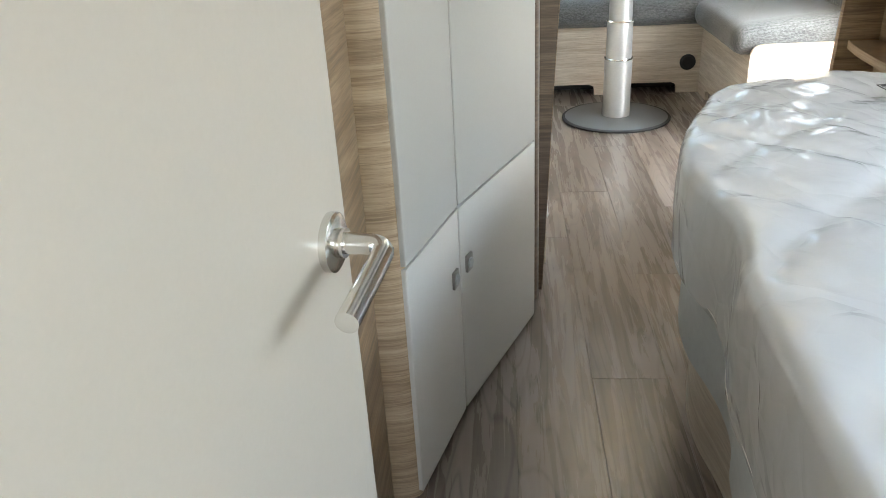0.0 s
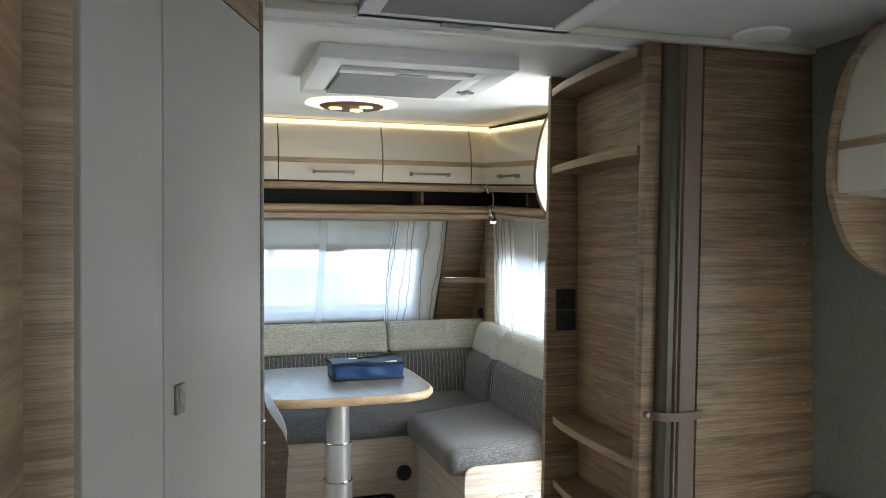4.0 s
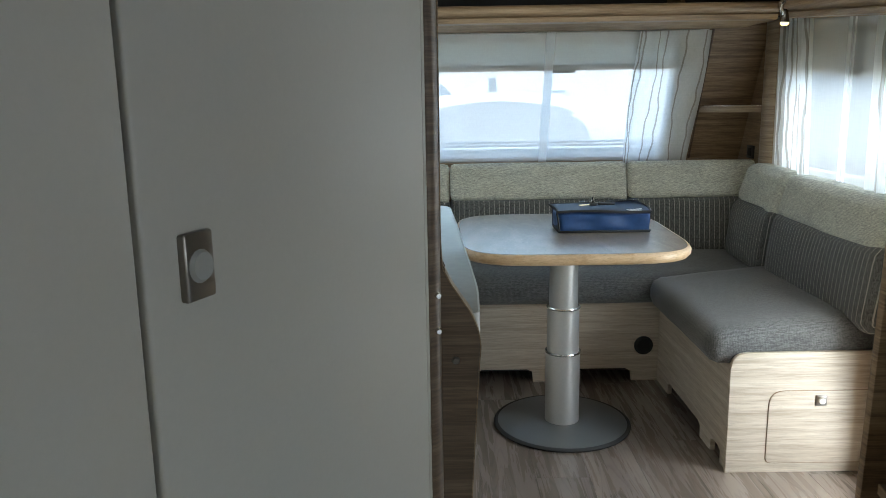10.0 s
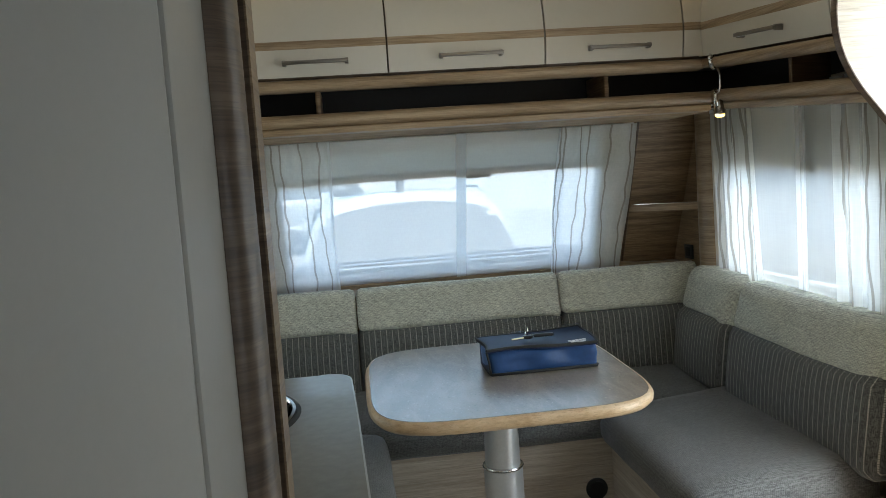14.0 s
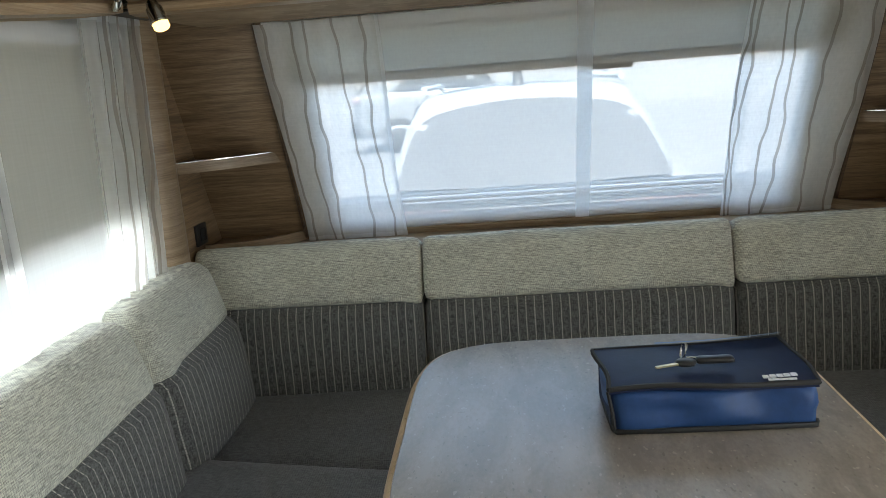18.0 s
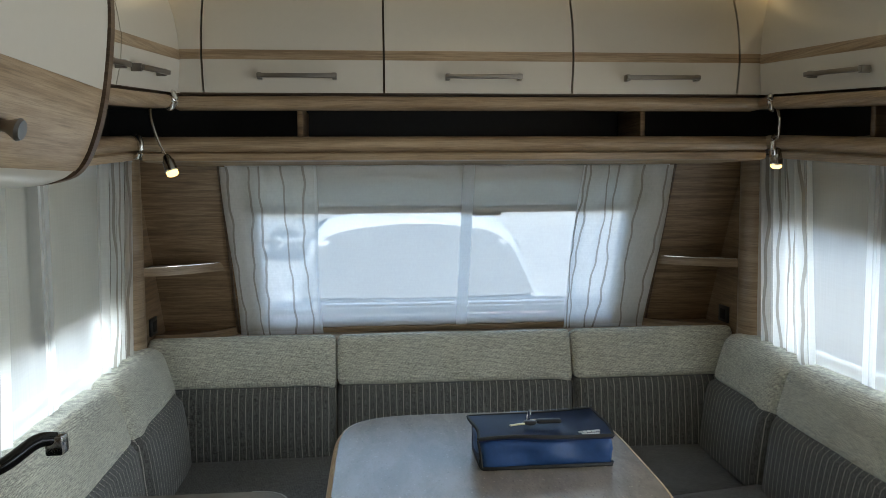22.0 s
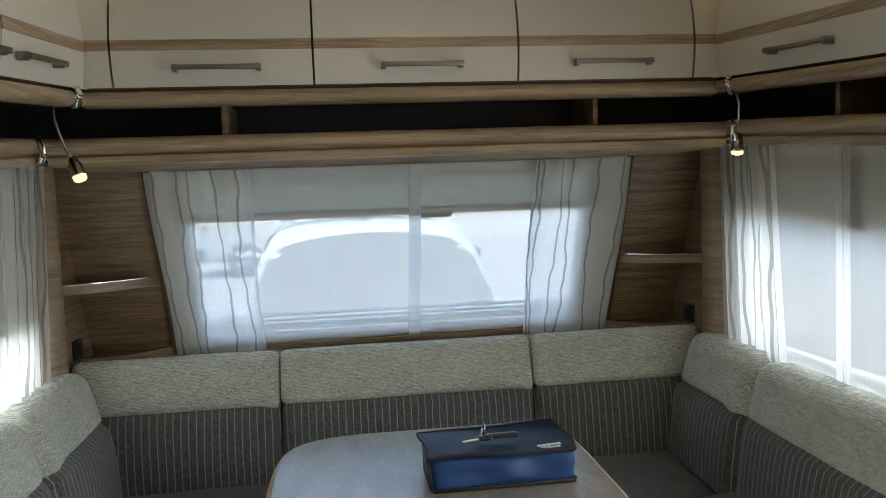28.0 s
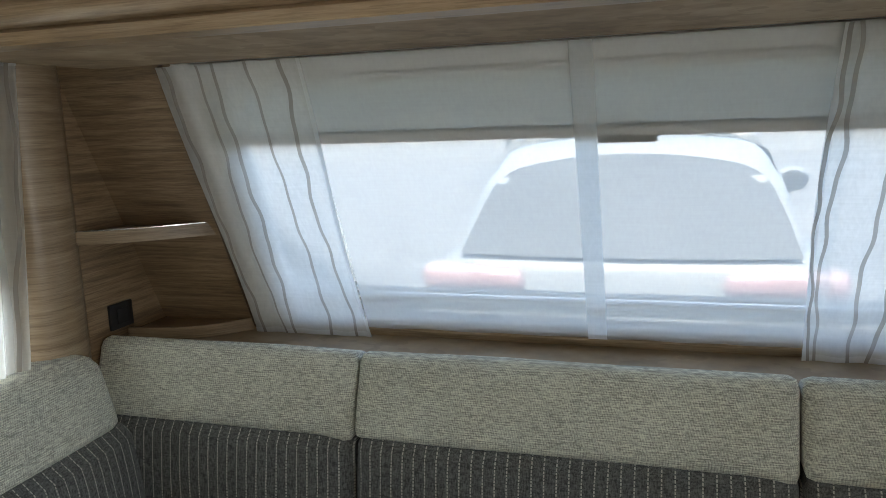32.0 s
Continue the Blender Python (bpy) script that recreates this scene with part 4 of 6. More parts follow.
def spot(x, y, dx, dy, z0=1.69, z1=1.535):
    lamp = thing("spot_lamp", (x, y, z0), "small chrome gooseneck spotlight hanging at the locker corner", "lamp", "spot lamps")
    pts = curve([(x, y + 0.02, z0), (x + dx * 0.15, y + dy * 0.15, z0 - 0.04), (x + dx * 0.5, y + dy * 0.5, z1 + 0.08), (x + dx * 0.85, y + dy * 0.85, z1 + 0.045)], 6)
    part("neck", tube(pts, 0.0042, 8), CHROME, lamp, smooth=60)
    d = Vector((dx * 0.35, dy * 0.35, -0.055)).normalized()
    p = Vector((x + dx * 0.85, y + dy * 0.85, z1 + 0.047))
    head = part("head", tube([p, p + d * 0.004, p + d * 0.014, p + d * 0.017, p + d * 0.040, p + d * 0.044], [0.006, 0.010, 0.0125, 0.0155, 0.0165, 0.0175], 20), GREY_STEEL, lamp, "dark chrome lamp head", smooth=50)
    part("collar", tube([p + d * 0.0435, p + d * 0.0475], [0.0182, 0.0182], 20), CHROME, head, "bright rim", smooth=50)
    part("lens", tube([p + d * 0.0475, p + d * 0.056, p + d * 0.060], [0.0155, 0.0155, 0.011], 16), BULB, lamp, "glowing lamp lens", smooth=60)


spot(0.892, -0.645, 0.010, 0.030, z1=1.528)
spot(-0.86, -0.625, 0.055, -0.02, z1=1.512)


# ---- corner shelves and sockets at the front ----
for s in (-1, 1):
    lip = curve([(s * 0.787, 0.095), (s * 0.87, 0.005), (s * 0.96, -0.065), (s * 1.053, -0.112)])
    sh = thing("corner_shelf", (s * 0.95, 0.02, 1.175), "walnut corner shelf with curved lighter front edge and metal line", "shelf", "corner shelves")
    part("board", prism(lip + [(s * 1.053, 0.075), (s * 0.787, 0.098)], "z", 1.180, 1.194, 0.001), WOOD, sh)
    part("edge", band(lip, "z", 1.172, 1.201, 0.009, -s), WOOD_RAIL, sh, "lighter wood edge strip", smooth=60)
    part("metal_line", band(lip, "z", 1.2012, 1.2035, 0.006, -s), CHROME, sh, "thin bright metal line", smooth=60)
    so = thing("wall_socket", (s * 1.05, 0.02, 0.94), "small black socket on the wood lining", "socket", "corner sockets")
    part("plate", box(min(s * 1.044, s * 1.053), -0.035, 0.952, max(s * 1.044, s * 1.053), 0.042, 1.014, 0.003), BLACK, so)
    part("insert", box(min(s * 1.0405, s * 1.044), -0.016, 0.964, max(s * 1.0405, s * 1.044), 0.023, 1.002, 0.002), BLACK_RUBBER, so)


# ---- upholstery ----
def back_front(x0, x1, group="backrest cushions"):
    c = thing("backrest_cushion", ((x0 + x1) / 2, -0.05, 0.55), "backrest with beige headrest over charcoal pinstriped cushion", "cushion", group)

    def lean_top(p):
        k = (p.z - 0.785) / 0.16
        e = max(0, 1 - (x1 - p.x) / 0.10) ** 2 * max(0, 1 - k)
        back = max(0, (p.y + 0.11) / 0.08) * max(0, k - 0.5) * 2
        return (p.x, p.y + 0.055 * max(0, k) - 0.004, p.z - 0.016 * e - 0.026 * back)

    part("headrest", soft_box(x0 + 0.002, -0.128, 0.783, x1 - 0.002, -0.032, 0.950, 0.019, 0.019, 0.003, lean_top, 0.0015), BEIGE_CLOTH, c, "beige woven headrest", smooth=180)

    def lean_low(p):
        return (p.x, p.y - 0.03 * max(0, (0.79 - p.z) / 0.27), p.z)

    part("lumbar", soft_box(x0 + 0.002, -0.124, 0.51, x1 - 0.002, 0.03, 0.792, 0.03, 0.03, 0.013, lean_low, 0.002), STRIPE_X, c, "charcoal cloth with pale dotted pinstripes", smooth=180)


back_front(-1.05, -0.402)
back_front(-0.402, 0.438)
back_front(0.438, 1.05)


def back_side(s, y0, y1):
    c = thing("backrest_cushion", (s * 1.0, (y0 + y1) / 2, 0.55), "side backrest with beige headrest over charcoal pinstriped cushion", "cushion", "backrest cushions")
    a, b = sorted((s * 0.935, s * 1.066))

    def lean_top(p):
        k = (p.z - 0.785) / 0.16
        e = max(0, 1 - (p.y - y0) / 0.13)
        e = e * e * (3 - 2 * e) * max(0, 1 - k)
        tip = max(0.0, 1 - min(p.y - y0, y1 - p.y) / 0.05) ** 2
        return (p.x + s * (0.045 * max(0, k) - 0.004 + 0.014 * tip), p.y, p.z - 0.034 * e + 0.03 * (p.y + 0.2) - 0.018 * tip * max(0, k))

    part("headrest", soft_box(a, y0 + 0.005, 0.775, b, y1 - 0.005, 0.94, 0.026, 0.014, 0.010, lean_top, 0.0015), BEIGE_CLOTH, c, "beige woven headrest", smooth=180)
    a, b = sorted((s * 0.925, s * 1.06))
    part("lumbar", soft_box(a, y0 + 0.002, 0.50, b, y1 + (0.022 if y1 > -0.2 else -0.002), 0.784, 0.04, 0.03, 0.018, lambda p: (p.x - s * 0.03 * max(0, (0.79 - p.z) / 0.27), p.y, p.z), 0.002), STRIPE_Y, c, "charcoal cloth with pale dotted pinstripes", smooth=180)


back_side(1, -0.565, -0.145)
back_side(1, -1.375, -0.565)
back_side(-1, -0.61, -0.145)
back_side(-1, -1.40, -0.61)


def seat(name, x0, y0, x1, y1, rise, label):
    """rise lifts the cushion towards its back."""
    part_ = soft_box(x0, y0, 0.375, x1, y1, 0.495, 0.034, 0.035, 0.010, rise, 0.0025)
    ob = part(name, part_, GREY_CLOTH, smooth=180)
    return tagged(ob, label, "seat cushion", "seat cushions")


seat("seat_cushion", -0.95, -0.505, 0.95, -0.10, lambda p: (p.x, p.y, p.z + 0.05 * max(0, (p.y + 0.5) / 0.4) * (p.z > 0.42)), "grey woven seat cushion under the front window")
seat("seat_cushion", 0.445, -1.286, 1.0, -0.510, lambda p: (p.x, p.y, p.z + 0.05 * max(0, (p.x - 0.45) / 0.5) * (p.z > 0.42)), "grey woven seat cushion on the side bench")
seat("seat_cushion", -1.0, -1.405, -0.330, -0.510, lambda p: (p.x, p.y, p.z + 0.05 * max(0, (-0.35 - p.x) / 0.5) * (p.z > 0.42)), "grey woven seat cushion on the kitchen-side bench")


# seat boxes of pale wood
def toe(y0, y1, step, h=0.06):
    """A board's lower edge with arched cut-outs."""
    pts = []
    for a, b in step:
        pts += [(a, 0.0), (a + 0.004, h * 0.8), (a + 0.03, h), (b - 0.03, h), (b - 0.004, h * 0.8), (b, 0.0)]
    return [(y0, 0.0)] + pts + [(y1, 0.0)]


front_box = thing("bench_box", (0.05, -0.42, 0), "pale ash bench box with arched cut-outs at the floor", "bench", "bench boxes")
part("front_board", prism(toe(-0.3865, 0.52, [(-0.30, -0.04), (0.10, 0.40)], 0.058) + [(0.52, 0.376), (-0.3865, 0.376)], "y", -0.435, -0.415), WOOD_PALE, front_box, smooth=0)
part("top_board", box(-1.05, -0.414, 0.355, 1.05, 0.10, 0.374, 0), WOOD_PALE, front_box)
# added black sheet stands for the shade seen through the arches
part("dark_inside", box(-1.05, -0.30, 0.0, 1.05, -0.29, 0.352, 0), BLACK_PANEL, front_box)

right_box = thing("bench_box", (0.8, -1.27, 0), "pale ash bench box with a flap door beside the walkway", "bench", "bench boxes")
end = fillet([(0.507, 0.0), (1.06, 0.0), (1.06, 0.426), (0.507, 0.422)], [0, 0, 0, 0.055])
part("end_board", prism(end, "y", -1.303, -1.287, 0.002), WOOD_PALE, right_box)
part("side_board", prism(toe(-1.286, -0.437, [(-1.23, -1.13), (-1.02, -0.60)], 0.055) + [(-0.437, 0.372), (-1.286, 0.372)], "x", 0.515, 0.533), WOOD_PALE, right_box, smooth=0)
part("top_board", box(0.545, -1.266, 0.355, 1.06, -0.44, 0.373, 0), WOOD_PALE, right_box)
flap = part("flap", prism(fillet([(0.640, 0.036), (0.990, 0.036), (0.990, 0.290), (0.640, 0.290)], [0.02, 0.02, 0.02, 0.05]), "y", -1.3060, -1.302, 0.001), WOOD_PALE, right_box, "flap door with thin gap round it")
part("gap", prism(fillet([(0.6378, 0.0338), (0.9922, 0.0338), (0.9922, 0.2922), (0.6378, 0.2922)], [0.02, 0.02, 0.02, 0.052]), "y", -1.3042, -1.301), WOOD, right_box)
knob = part("knob", tube([(0.810, -1.3065, 0.258), (0.810, -1.3145, 0.258), (0.810, -1.3195, 0.258)], [0.013, 0.012, 0.009], 14), CHROME, flap, "chrome push knob", smooth=50)
part("knob_plate", box(0.791, -1.3105, 0.239, 0.829, -1.3055, 0.277, 0.003), NICKEL, flap)

left_box = thing("bench_box", (-0.7, -1.0, 0), "pale ash bench box beside the kitchen", "bench", "bench boxes")
part("side_board", prism(toe(-1.42, -0.437, [(-1.30, -1.05), (-0.95, -0.60)], 0.055) + [(-0.437, 0.372), (-1.42, 0.372)], "x", -0.405, -0.387), WOOD_PALE, left_box, smooth=0)
part("top_board", box(-1.06, -1.42, 0.355, -0.41, -0.44, 0.373, 0), WOOD_PALE, left_box)


def vent(x, y, z, axis, label):
    v = thing("air_outlet", (x, y, z), label, "air outlet", "air outlets")
    d = Vector((0, -1, 0)) if axis == "y" else Vector((1, 0, 0))
    p = Vector((x, y, z))
    part("rim", tube([p, p + d * 0.006, p + d * 0.010], [0.042, 0.042, 0.034], 24), BLACK, v, smooth=50)
    part("flap", tube([p + d * 0.0102, p + d * 0.012], [0.031, 0.030], 24), BLACK_RUBBER, v, smooth=50)


vent(0.449, -0.436, 0.165, "y", "round black warm-air outlet in the bench front")
vent(-0.362, -0.436, 0.168, "y", "round black warm-air outlet in the bench front")

# ---- table ----
table = thing("table", (0.02, -0.875, 0), "pedestal table with grey stone-look top and beech edge", "table")
TOP = []
for k in range(96):
    ang = 2 * math.pi * k / 96
    cx_, sy_ = math.cos(ang), math.sin(ang)
    px_ = math.copysign(abs(cx_) ** (2 / 4.6), cx_)
    py_ = math.copysign(abs(sy_) ** (2 / 4.6), sy_)
    TOP.append((0.022 + 0.404 * px_ * (1 + 0.025 * py_ * (px_ > 0)), -0.852 + 0.448 * py_))


def grown(poly, d):
    cx, cy = 0.02, -0.84
    out = []
    for x, y in poly:
        k = math.hypot(x - cx, y - cy)
        out.append((x + (x - cx) / k * d, y + (y - cy) / k * d))
    return out


part("tabletop", prism(grown(TOP, -0.012), "z", 0.735, 0.760, 0.001), STONE_TOP, table, "grey stone-look laminate top")
bm = bmesh.new()
rows_ = [(-0.011, 0.7595), (-0.004, 0.757), (0.003, 0.748), (0.002, 0.736), (-0.010, 0.724), (-0.03, 0.719), (-0.11, 0.718)]
rings_ = [[bm.verts.new((x, y, z)) for x, y in grown(TOP, d)] for d, z in rows_]
for s0, s1 in zip(rings_, rings_[1:]):
    for i in range(len(s0)):
        bm.faces.new((s0[i], s0[(i + 1) % len(s0)], s1[(i + 1) % len(s1)], s1[i]))
part("edge_band", bm, WOOD_BEECH, table, "rounded beech edge", smooth=60)
part("underside", prism(grown(TOP, -0.10), "z", 0.7185, 0.7345), WOOD_PALE, table)
PX, PY = 0.02, -0.932 + 0.052
pole = part("pole", lathe([(0.0, 0.014), (0.066, 0.014), (0.066, 0.30), (0.0, 0.30)], PX, PY, 48), ALU, table, "brushed aluminium telescopic column", smooth=50)
part("middle_tube", lathe([(0.0605, 0.30), (0.0605, 0.475), (0.0, 0.475)], PX, PY, 48), ALU, pole, smooth=50)
part("upper_tube", lathe([(0.0545, 0.475), (0.0525, 0.705), (0.0, 0.705)], PX, PY, 48), ALU, pole, smooth=50)
for z, r in ((0.297, 0.068), (0.473, 0.0625)):
    part("ring", lathe([(r - 0.006, z - 0.004), (r, z - 0.004), (r + 0.002, z), (r, z + 0.004), (r - 0.008, z + 0.005)], PX, PY, 48), CHROME, pole, smooth=50)
part("top_plate", lathe([(0.0, 0.700), (0.12, 0.700), (0.12, 0.7175), (0.0, 0.7175)], PX, PY, 32), BLACK, table)
part("base_disc", lathe([(0.0, 0.004), (0.252, 0.004), (0.254, 0.010), (0.245, 0.015), (0.07, 0.018), (0.0, 0.018)], PX, PY, 64), DISC_GREY, table, "grey coated round foot plate", smooth=50)
part("rubber_rim", lathe([(0.250, 0.001), (0.263, 0.001), (0.265, 0.007), (0.260, 0.012), (0.2505, 0.012)], PX, PY, 64), BLACK_RUBBER, table, "black rubber rim", smooth=50)

# ---- bag and keys on the table ----
bag = thing("carry_bag", (0.16, -0.82, 0.76), "royal blue nylon document bag with dark lid lying on the table", "bag")


def slump(p):
    k = (p.z - 0.76) / 0.09
    front = 0.016 * (1 - k) + (0.005 * math.sin(p.x * 46) + 0.004 * math.sin(p.x * 31 + p.z * 90) + 0.003 * math.sin(p.z * 150 - p.x * 17)) * max(0.0, k * (1 - k)) * 4
    return (p.x + 0.003 * math.sin(p.y * 40 + p.z * 30) - 0.010 * k * (p.x < 0.05), p.y - front * (p.y < -0.85) + 0.014 * k * (p.y > -0.8), p.z + 0.003 * math.sin(p.x * 22) * k)


part("body", soft_box(-0.002, -0.888, 0.7605, 0.332, -0.742, 0.829, 0.007, 0.012, 0.004, slump, 0.003), BAG_BLUE, bag, "royal blue nylon body", smooth=180)


def lid_at(u, v):
    x = -0.010 + 0.345 * u
    y = -0.896 + 0.178 * v + 0.003 * math.sin(u * 9) * (1 - v)
    z = 0.843 + 0.0015 * math.sin(u * 6.2) + 0.002 * math.sin(v * 2.5 + u * 5) + 0.010 * v * u - 0.003 * (1 - v)
    return (x + 0.006 * math.sin(v * 5), y, z)


part("lid", join(sheet(lid_at, 24, 12), sheet(lambda u, v: (lambda p: (p[0], p[1] - 0.002 * v, p[2] - 0.010 * v))(lid_at(u, 0.0)), 24, 2)), BAG_NAVY, bag, "dark navy flap lid", smooth=180)
edge = [lid_at(u / 20, 0) for u in range(21)] + [lid_at(1, v / 8) for v in range(1, 9)] + [lid_at(1 - u / 20, 1) for u in range(1, 21)] + [lid_at(0, 1 - v / 8) for v in range(1, 9)]
part("piping", tube([(x, y, z - 0.002) for x, y, z in edge], 0.0048, 6), BLACK_RUBBER, bag, "black piping", smooth=60)
part("lining_edge", sheet(lambda u, v: (lambda p: (p[0], p[1] - 0.020 * v * (0.3 + 0.7 * u) + 0.002, p[2] + 0.006 + 0.006 * v * u))(lid_at(0.34 + 0.66 * u, 1.0)), 14, 3), BAG_LINING, bag, "turned-up lighter blue lining", smooth=180)
part("lower_piping", tube([(-0.004, -0.75, 0.765), (-0.005, -0.82, 0.765), (-0.004, -0.895, 0.765), (0.0, -0.905, 0.765), (0.1, -0.907, 0.765), (0.22, -0.907, 0.765), (0.33, -0.905, 0.765), (0.335, -0.89, 0.765)], 0.0048, 6), BLACK_RUBBER, bag, "black piping", smooth=60)
part("corner_piping", tube([(-0.003, -0.903, 0.768), (-0.006, -0.899, 0.80), (-0.012, -0.894, 0.834)], 0.0035, 6), BLACK_RUBBER, bag, "black piping", smooth=60)
part("side_gusset", sheet(lambda u, v: (-0.008 + 0.010 * math.sin(u * 3.1) * math.sin(v * 3.1), -0.888 + 0.15 * u, 0.765 + 0.073 * v), 6, 6), BAG_NAVY, bag, smooth=180)
mark = lid_at(0.83, 0.12)
for k in range(5):
    part("print_mark", box(0.251 + 0.0115 * k, -0.878, mark[2] + 0.0008 + 0.0006 * k, 0.2605 + 0.0115 * k, -0.868, mark[2] + 0.003 + 0.0006 * k, 0), PRINT_WHITE, bag, "white printed mark")
part("print_mark", box(0.257, -0.8855, mark[2] - 0.0002, 0.303, -0.8815, mark[2] + 0.0022, 0), PRINT_WHITE, bag, "thin white printed line")

keys = thing("key_ring", (0.15, -0.84, 0.857), "bunch of keys with black fob lying on the bag", "keys")
kz = 0.857
part("ring", tube([(0.135 + 0.004 * math.sin(a), -0.806 + 0.014 * math.cos(a), kz + 0.011 + 0.013 * math.sin(a)) for a in [k * math.pi / 8 for k in range(17)]], 0.0019, 6), CHROME, keys, smooth=60)
part("key_head", lathe([(0.0, kz - 0.004), (0.016, kz - 0.004), (0.019, kz), (0.016, kz + 0.004), (0.0, kz + 0.0045)], 0.132, -0.835, 20, 1.0, 0.8), BLACK, keys, smooth=60)
part("key_blade", prism([(0.078, -0.856), (0.119, -0.844), (0.117, -0.837), (0.076, -0.850)], "z", kz - 0.0015, kz + 0.0015), BRASS, keys, "brass key blade")
part("fob", soft_box(0.150, -0.842, kz - 0.004, 0.216, -0.818, kz + 0.007, 0.0055, 0.008), BLACK, keys, "black plastic key fob", smooth=180)
part("fob_link", tube([(0.137, -0.818, kz + 0.002), (0.146, -0.822, kz + 0.004), (0.156, -0.828, kz + 0.004)], 0.0018, 6), CHROME, keys, smooth=60)

# ---- kitchen ----
kitchen = thing("kitchen_unit", (-0.7, -2.05, 0), "kitchen base unit with pale drawer fronts", "cabinet")
part("body", box(-1.085, -2.602, 0.06, -0.425, -1.455, 0.795, 0.003), KITCHEN_FRONT, kitchen)
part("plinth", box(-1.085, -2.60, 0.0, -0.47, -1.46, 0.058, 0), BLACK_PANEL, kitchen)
for z0, z1 in ((0.07, 0.36), (0.365, 0.60), (0.605, 0.765), (0.77, 0.905)):
    d = part("drawer", box(-0.424, -2.598, z0, -0.408, -1.462, z1, 0.003), KITCHEN_FRONT, kitchen)
    hz = z0 + 0.035
    h = part("handle", box(-0.392, -2.32, hz - 0.006, -0.386, -1.80, hz + 0.006, 0.002), ALU, d, "long angular metal bar handle")
    for c, e in ((-2.32, -2.345), (-1.80, -1.775)):
        arm = prism([(-0.409, e - 0.004), (-0.409, e + 0.008), (-0.388, c + 0.008), (-0.388, c - 0.004)], "z", hz - 0.006, hz + 0.006)
        part("foot", arm, ALU, h)
    catch = part("catch", tube([(-0.407, -2.10, z1 - 0.045), (-0.394, -2.10, z1 - 0.045), (-0.388, -2.10, z1 - 0.045)], [0.008, 0.008, 0.012], 14), NICKEL, d, "round chrome push catch", smooth=50)
    part("catch_plate", box(-0.4085, -2.122, z1 - 0.067, -0.404, -2.078, z1 - 0.023, 0.002), NICKEL, d)
SINK_C, SINK_R = (-0.748, -1.715), 0.230
outline = fillet([(-1.085, -1.437), (-0.414, -1.437), (-0.397, -1.80), (-0.380, -2.26), (-0.374, -2.45), (-0.378, -2.603), (-1.085, -2.603)], [0, 0.065, 0.05, 0.05, 0.05, 0.02, 0])
hole = [(SINK_C[0] + SINK_R * math.cos(k * math.pi / 24), SINK_C[1] + SINK_R * math.sin(k * math.pi / 24)) for k in range(48)]
worktop = thing("worktop", (-0.7, -2.0, 0.915), "taupe worktop with curved pale-edged front", "worktop")
part("slab", slab_with_hole(outline, hole, 0.914, 0.945), WORKTOP, worktop, smooth=30)
front_edge = [p for p in outline if p[0] > -1.0]
part("edge_strip", band(front_edge, "z", 0.913, 0.9455, 0.003, 1), ALU, worktop, "thin pale metal edge strip", smooth=60)
sink = thing("sink", (SINK_C[0], SINK_C[1], 0.945), "round sink with a flush black glass lid set into the worktop", "sink")
part("rim", lathe([(SINK_R + 0.005, 0.9455), (SINK_R + 0.004, 0.950), (SINK_R - 0.002, 0.951), (SINK_R - 0.006, 0.944)], *SINK_C, 64), GREY_STEEL, sink, "polished rim", smooth=60)
part("seal", lathe([(SINK_R + 0.014, 0.9452), (SINK_R + 0.012, 0.9475), (SINK_R + 0.005, 0.948)], *SINK_C, 64), BLACK_RUBBER, sink, "black seal ring", smooth=60)
part("bowl", lathe([(SINK_R - 0.004, 0.946), (SINK_R - 0.012, 0.90), (SINK_R - 0.03, 0.83), (SINK_R - 0.07, 0.806), (0.04, 0.802), (0.0, 0.802)], *SINK_C, 64), SINK_STEEL, sink, "dark bowl", smooth=60)
lid = [(SINK_R - 0.009, 0.9465), (SINK_R - 0.010, 0.9485), (0.0, 0.9485)]
part("lid", lathe(lid, *SINK_C, 64), LID_GLASS, sink, "flush black glass lid", smooth=50)
part("drain", lathe([(0.0, 0.806), (0.03, 0.806), (0.036, 0.803), (0.045, 0.8025)], SINK_C[0] + 0.02, SINK_C[1] - 0.05, 32), CHROME, sink, "round chrome drain", smooth=50)
tap = thing("tap", (-0.98, -1.60, 0.945), "black and chrome kitchen tap beside the sink", "tap")
part("base", lathe([(0.026, 0.9455), (0.026, 0.965), (0.018, 0.985), (0.016, 1.005), (0.0, 1.005)], -0.99, -1.64, 24), CHROME, tap, smooth=50)
part("spout", tube(curve([(-0.99, -1.64, 0.995), (-0.955, -1.63, 1.015), (-0.89, -1.605, 1.032), (-0.824, -1.575, 1.056), (-0.785, -1.545, 1.082), (-0.762, -1.53, 1.080)], 6), [0.0115] * 30 + [0.0120], 14), BLACK_GLOSS, tap, "black curved spout", smooth=60)
part("nozzle", box(-0.776, -1.542, 1.056, -0.748, -1.514, 1.088, 0.005), CHROME, tap, "chrome outlet")

# board between wardrobe and kitchen, with an S-shaped edge over the worktop
s_edge = curve([(-0.432, 1.96), (-0.432, 1.25), (-0.432, 1.05), (-0.424, 1.01), (-0.405, 0.978), (-0.388, 0.950), (-0.377, 0.912), (-0.380, 0.86), (-0.392, 0.65), (-0.408, 0.30), (-0.422, 0.0)], 5)
s_board = thing("partition_board", (-0.7, -2.61, 0), "dark walnut partition board with S-shaped edge at the worktop", "partition")
part("board", prism([(-1.088, 0.0), (-1.088, 1.96)] + s_edge, "y", -2.634, -2.606, 0.003), WOOD_DARK, s_board, smooth=50)
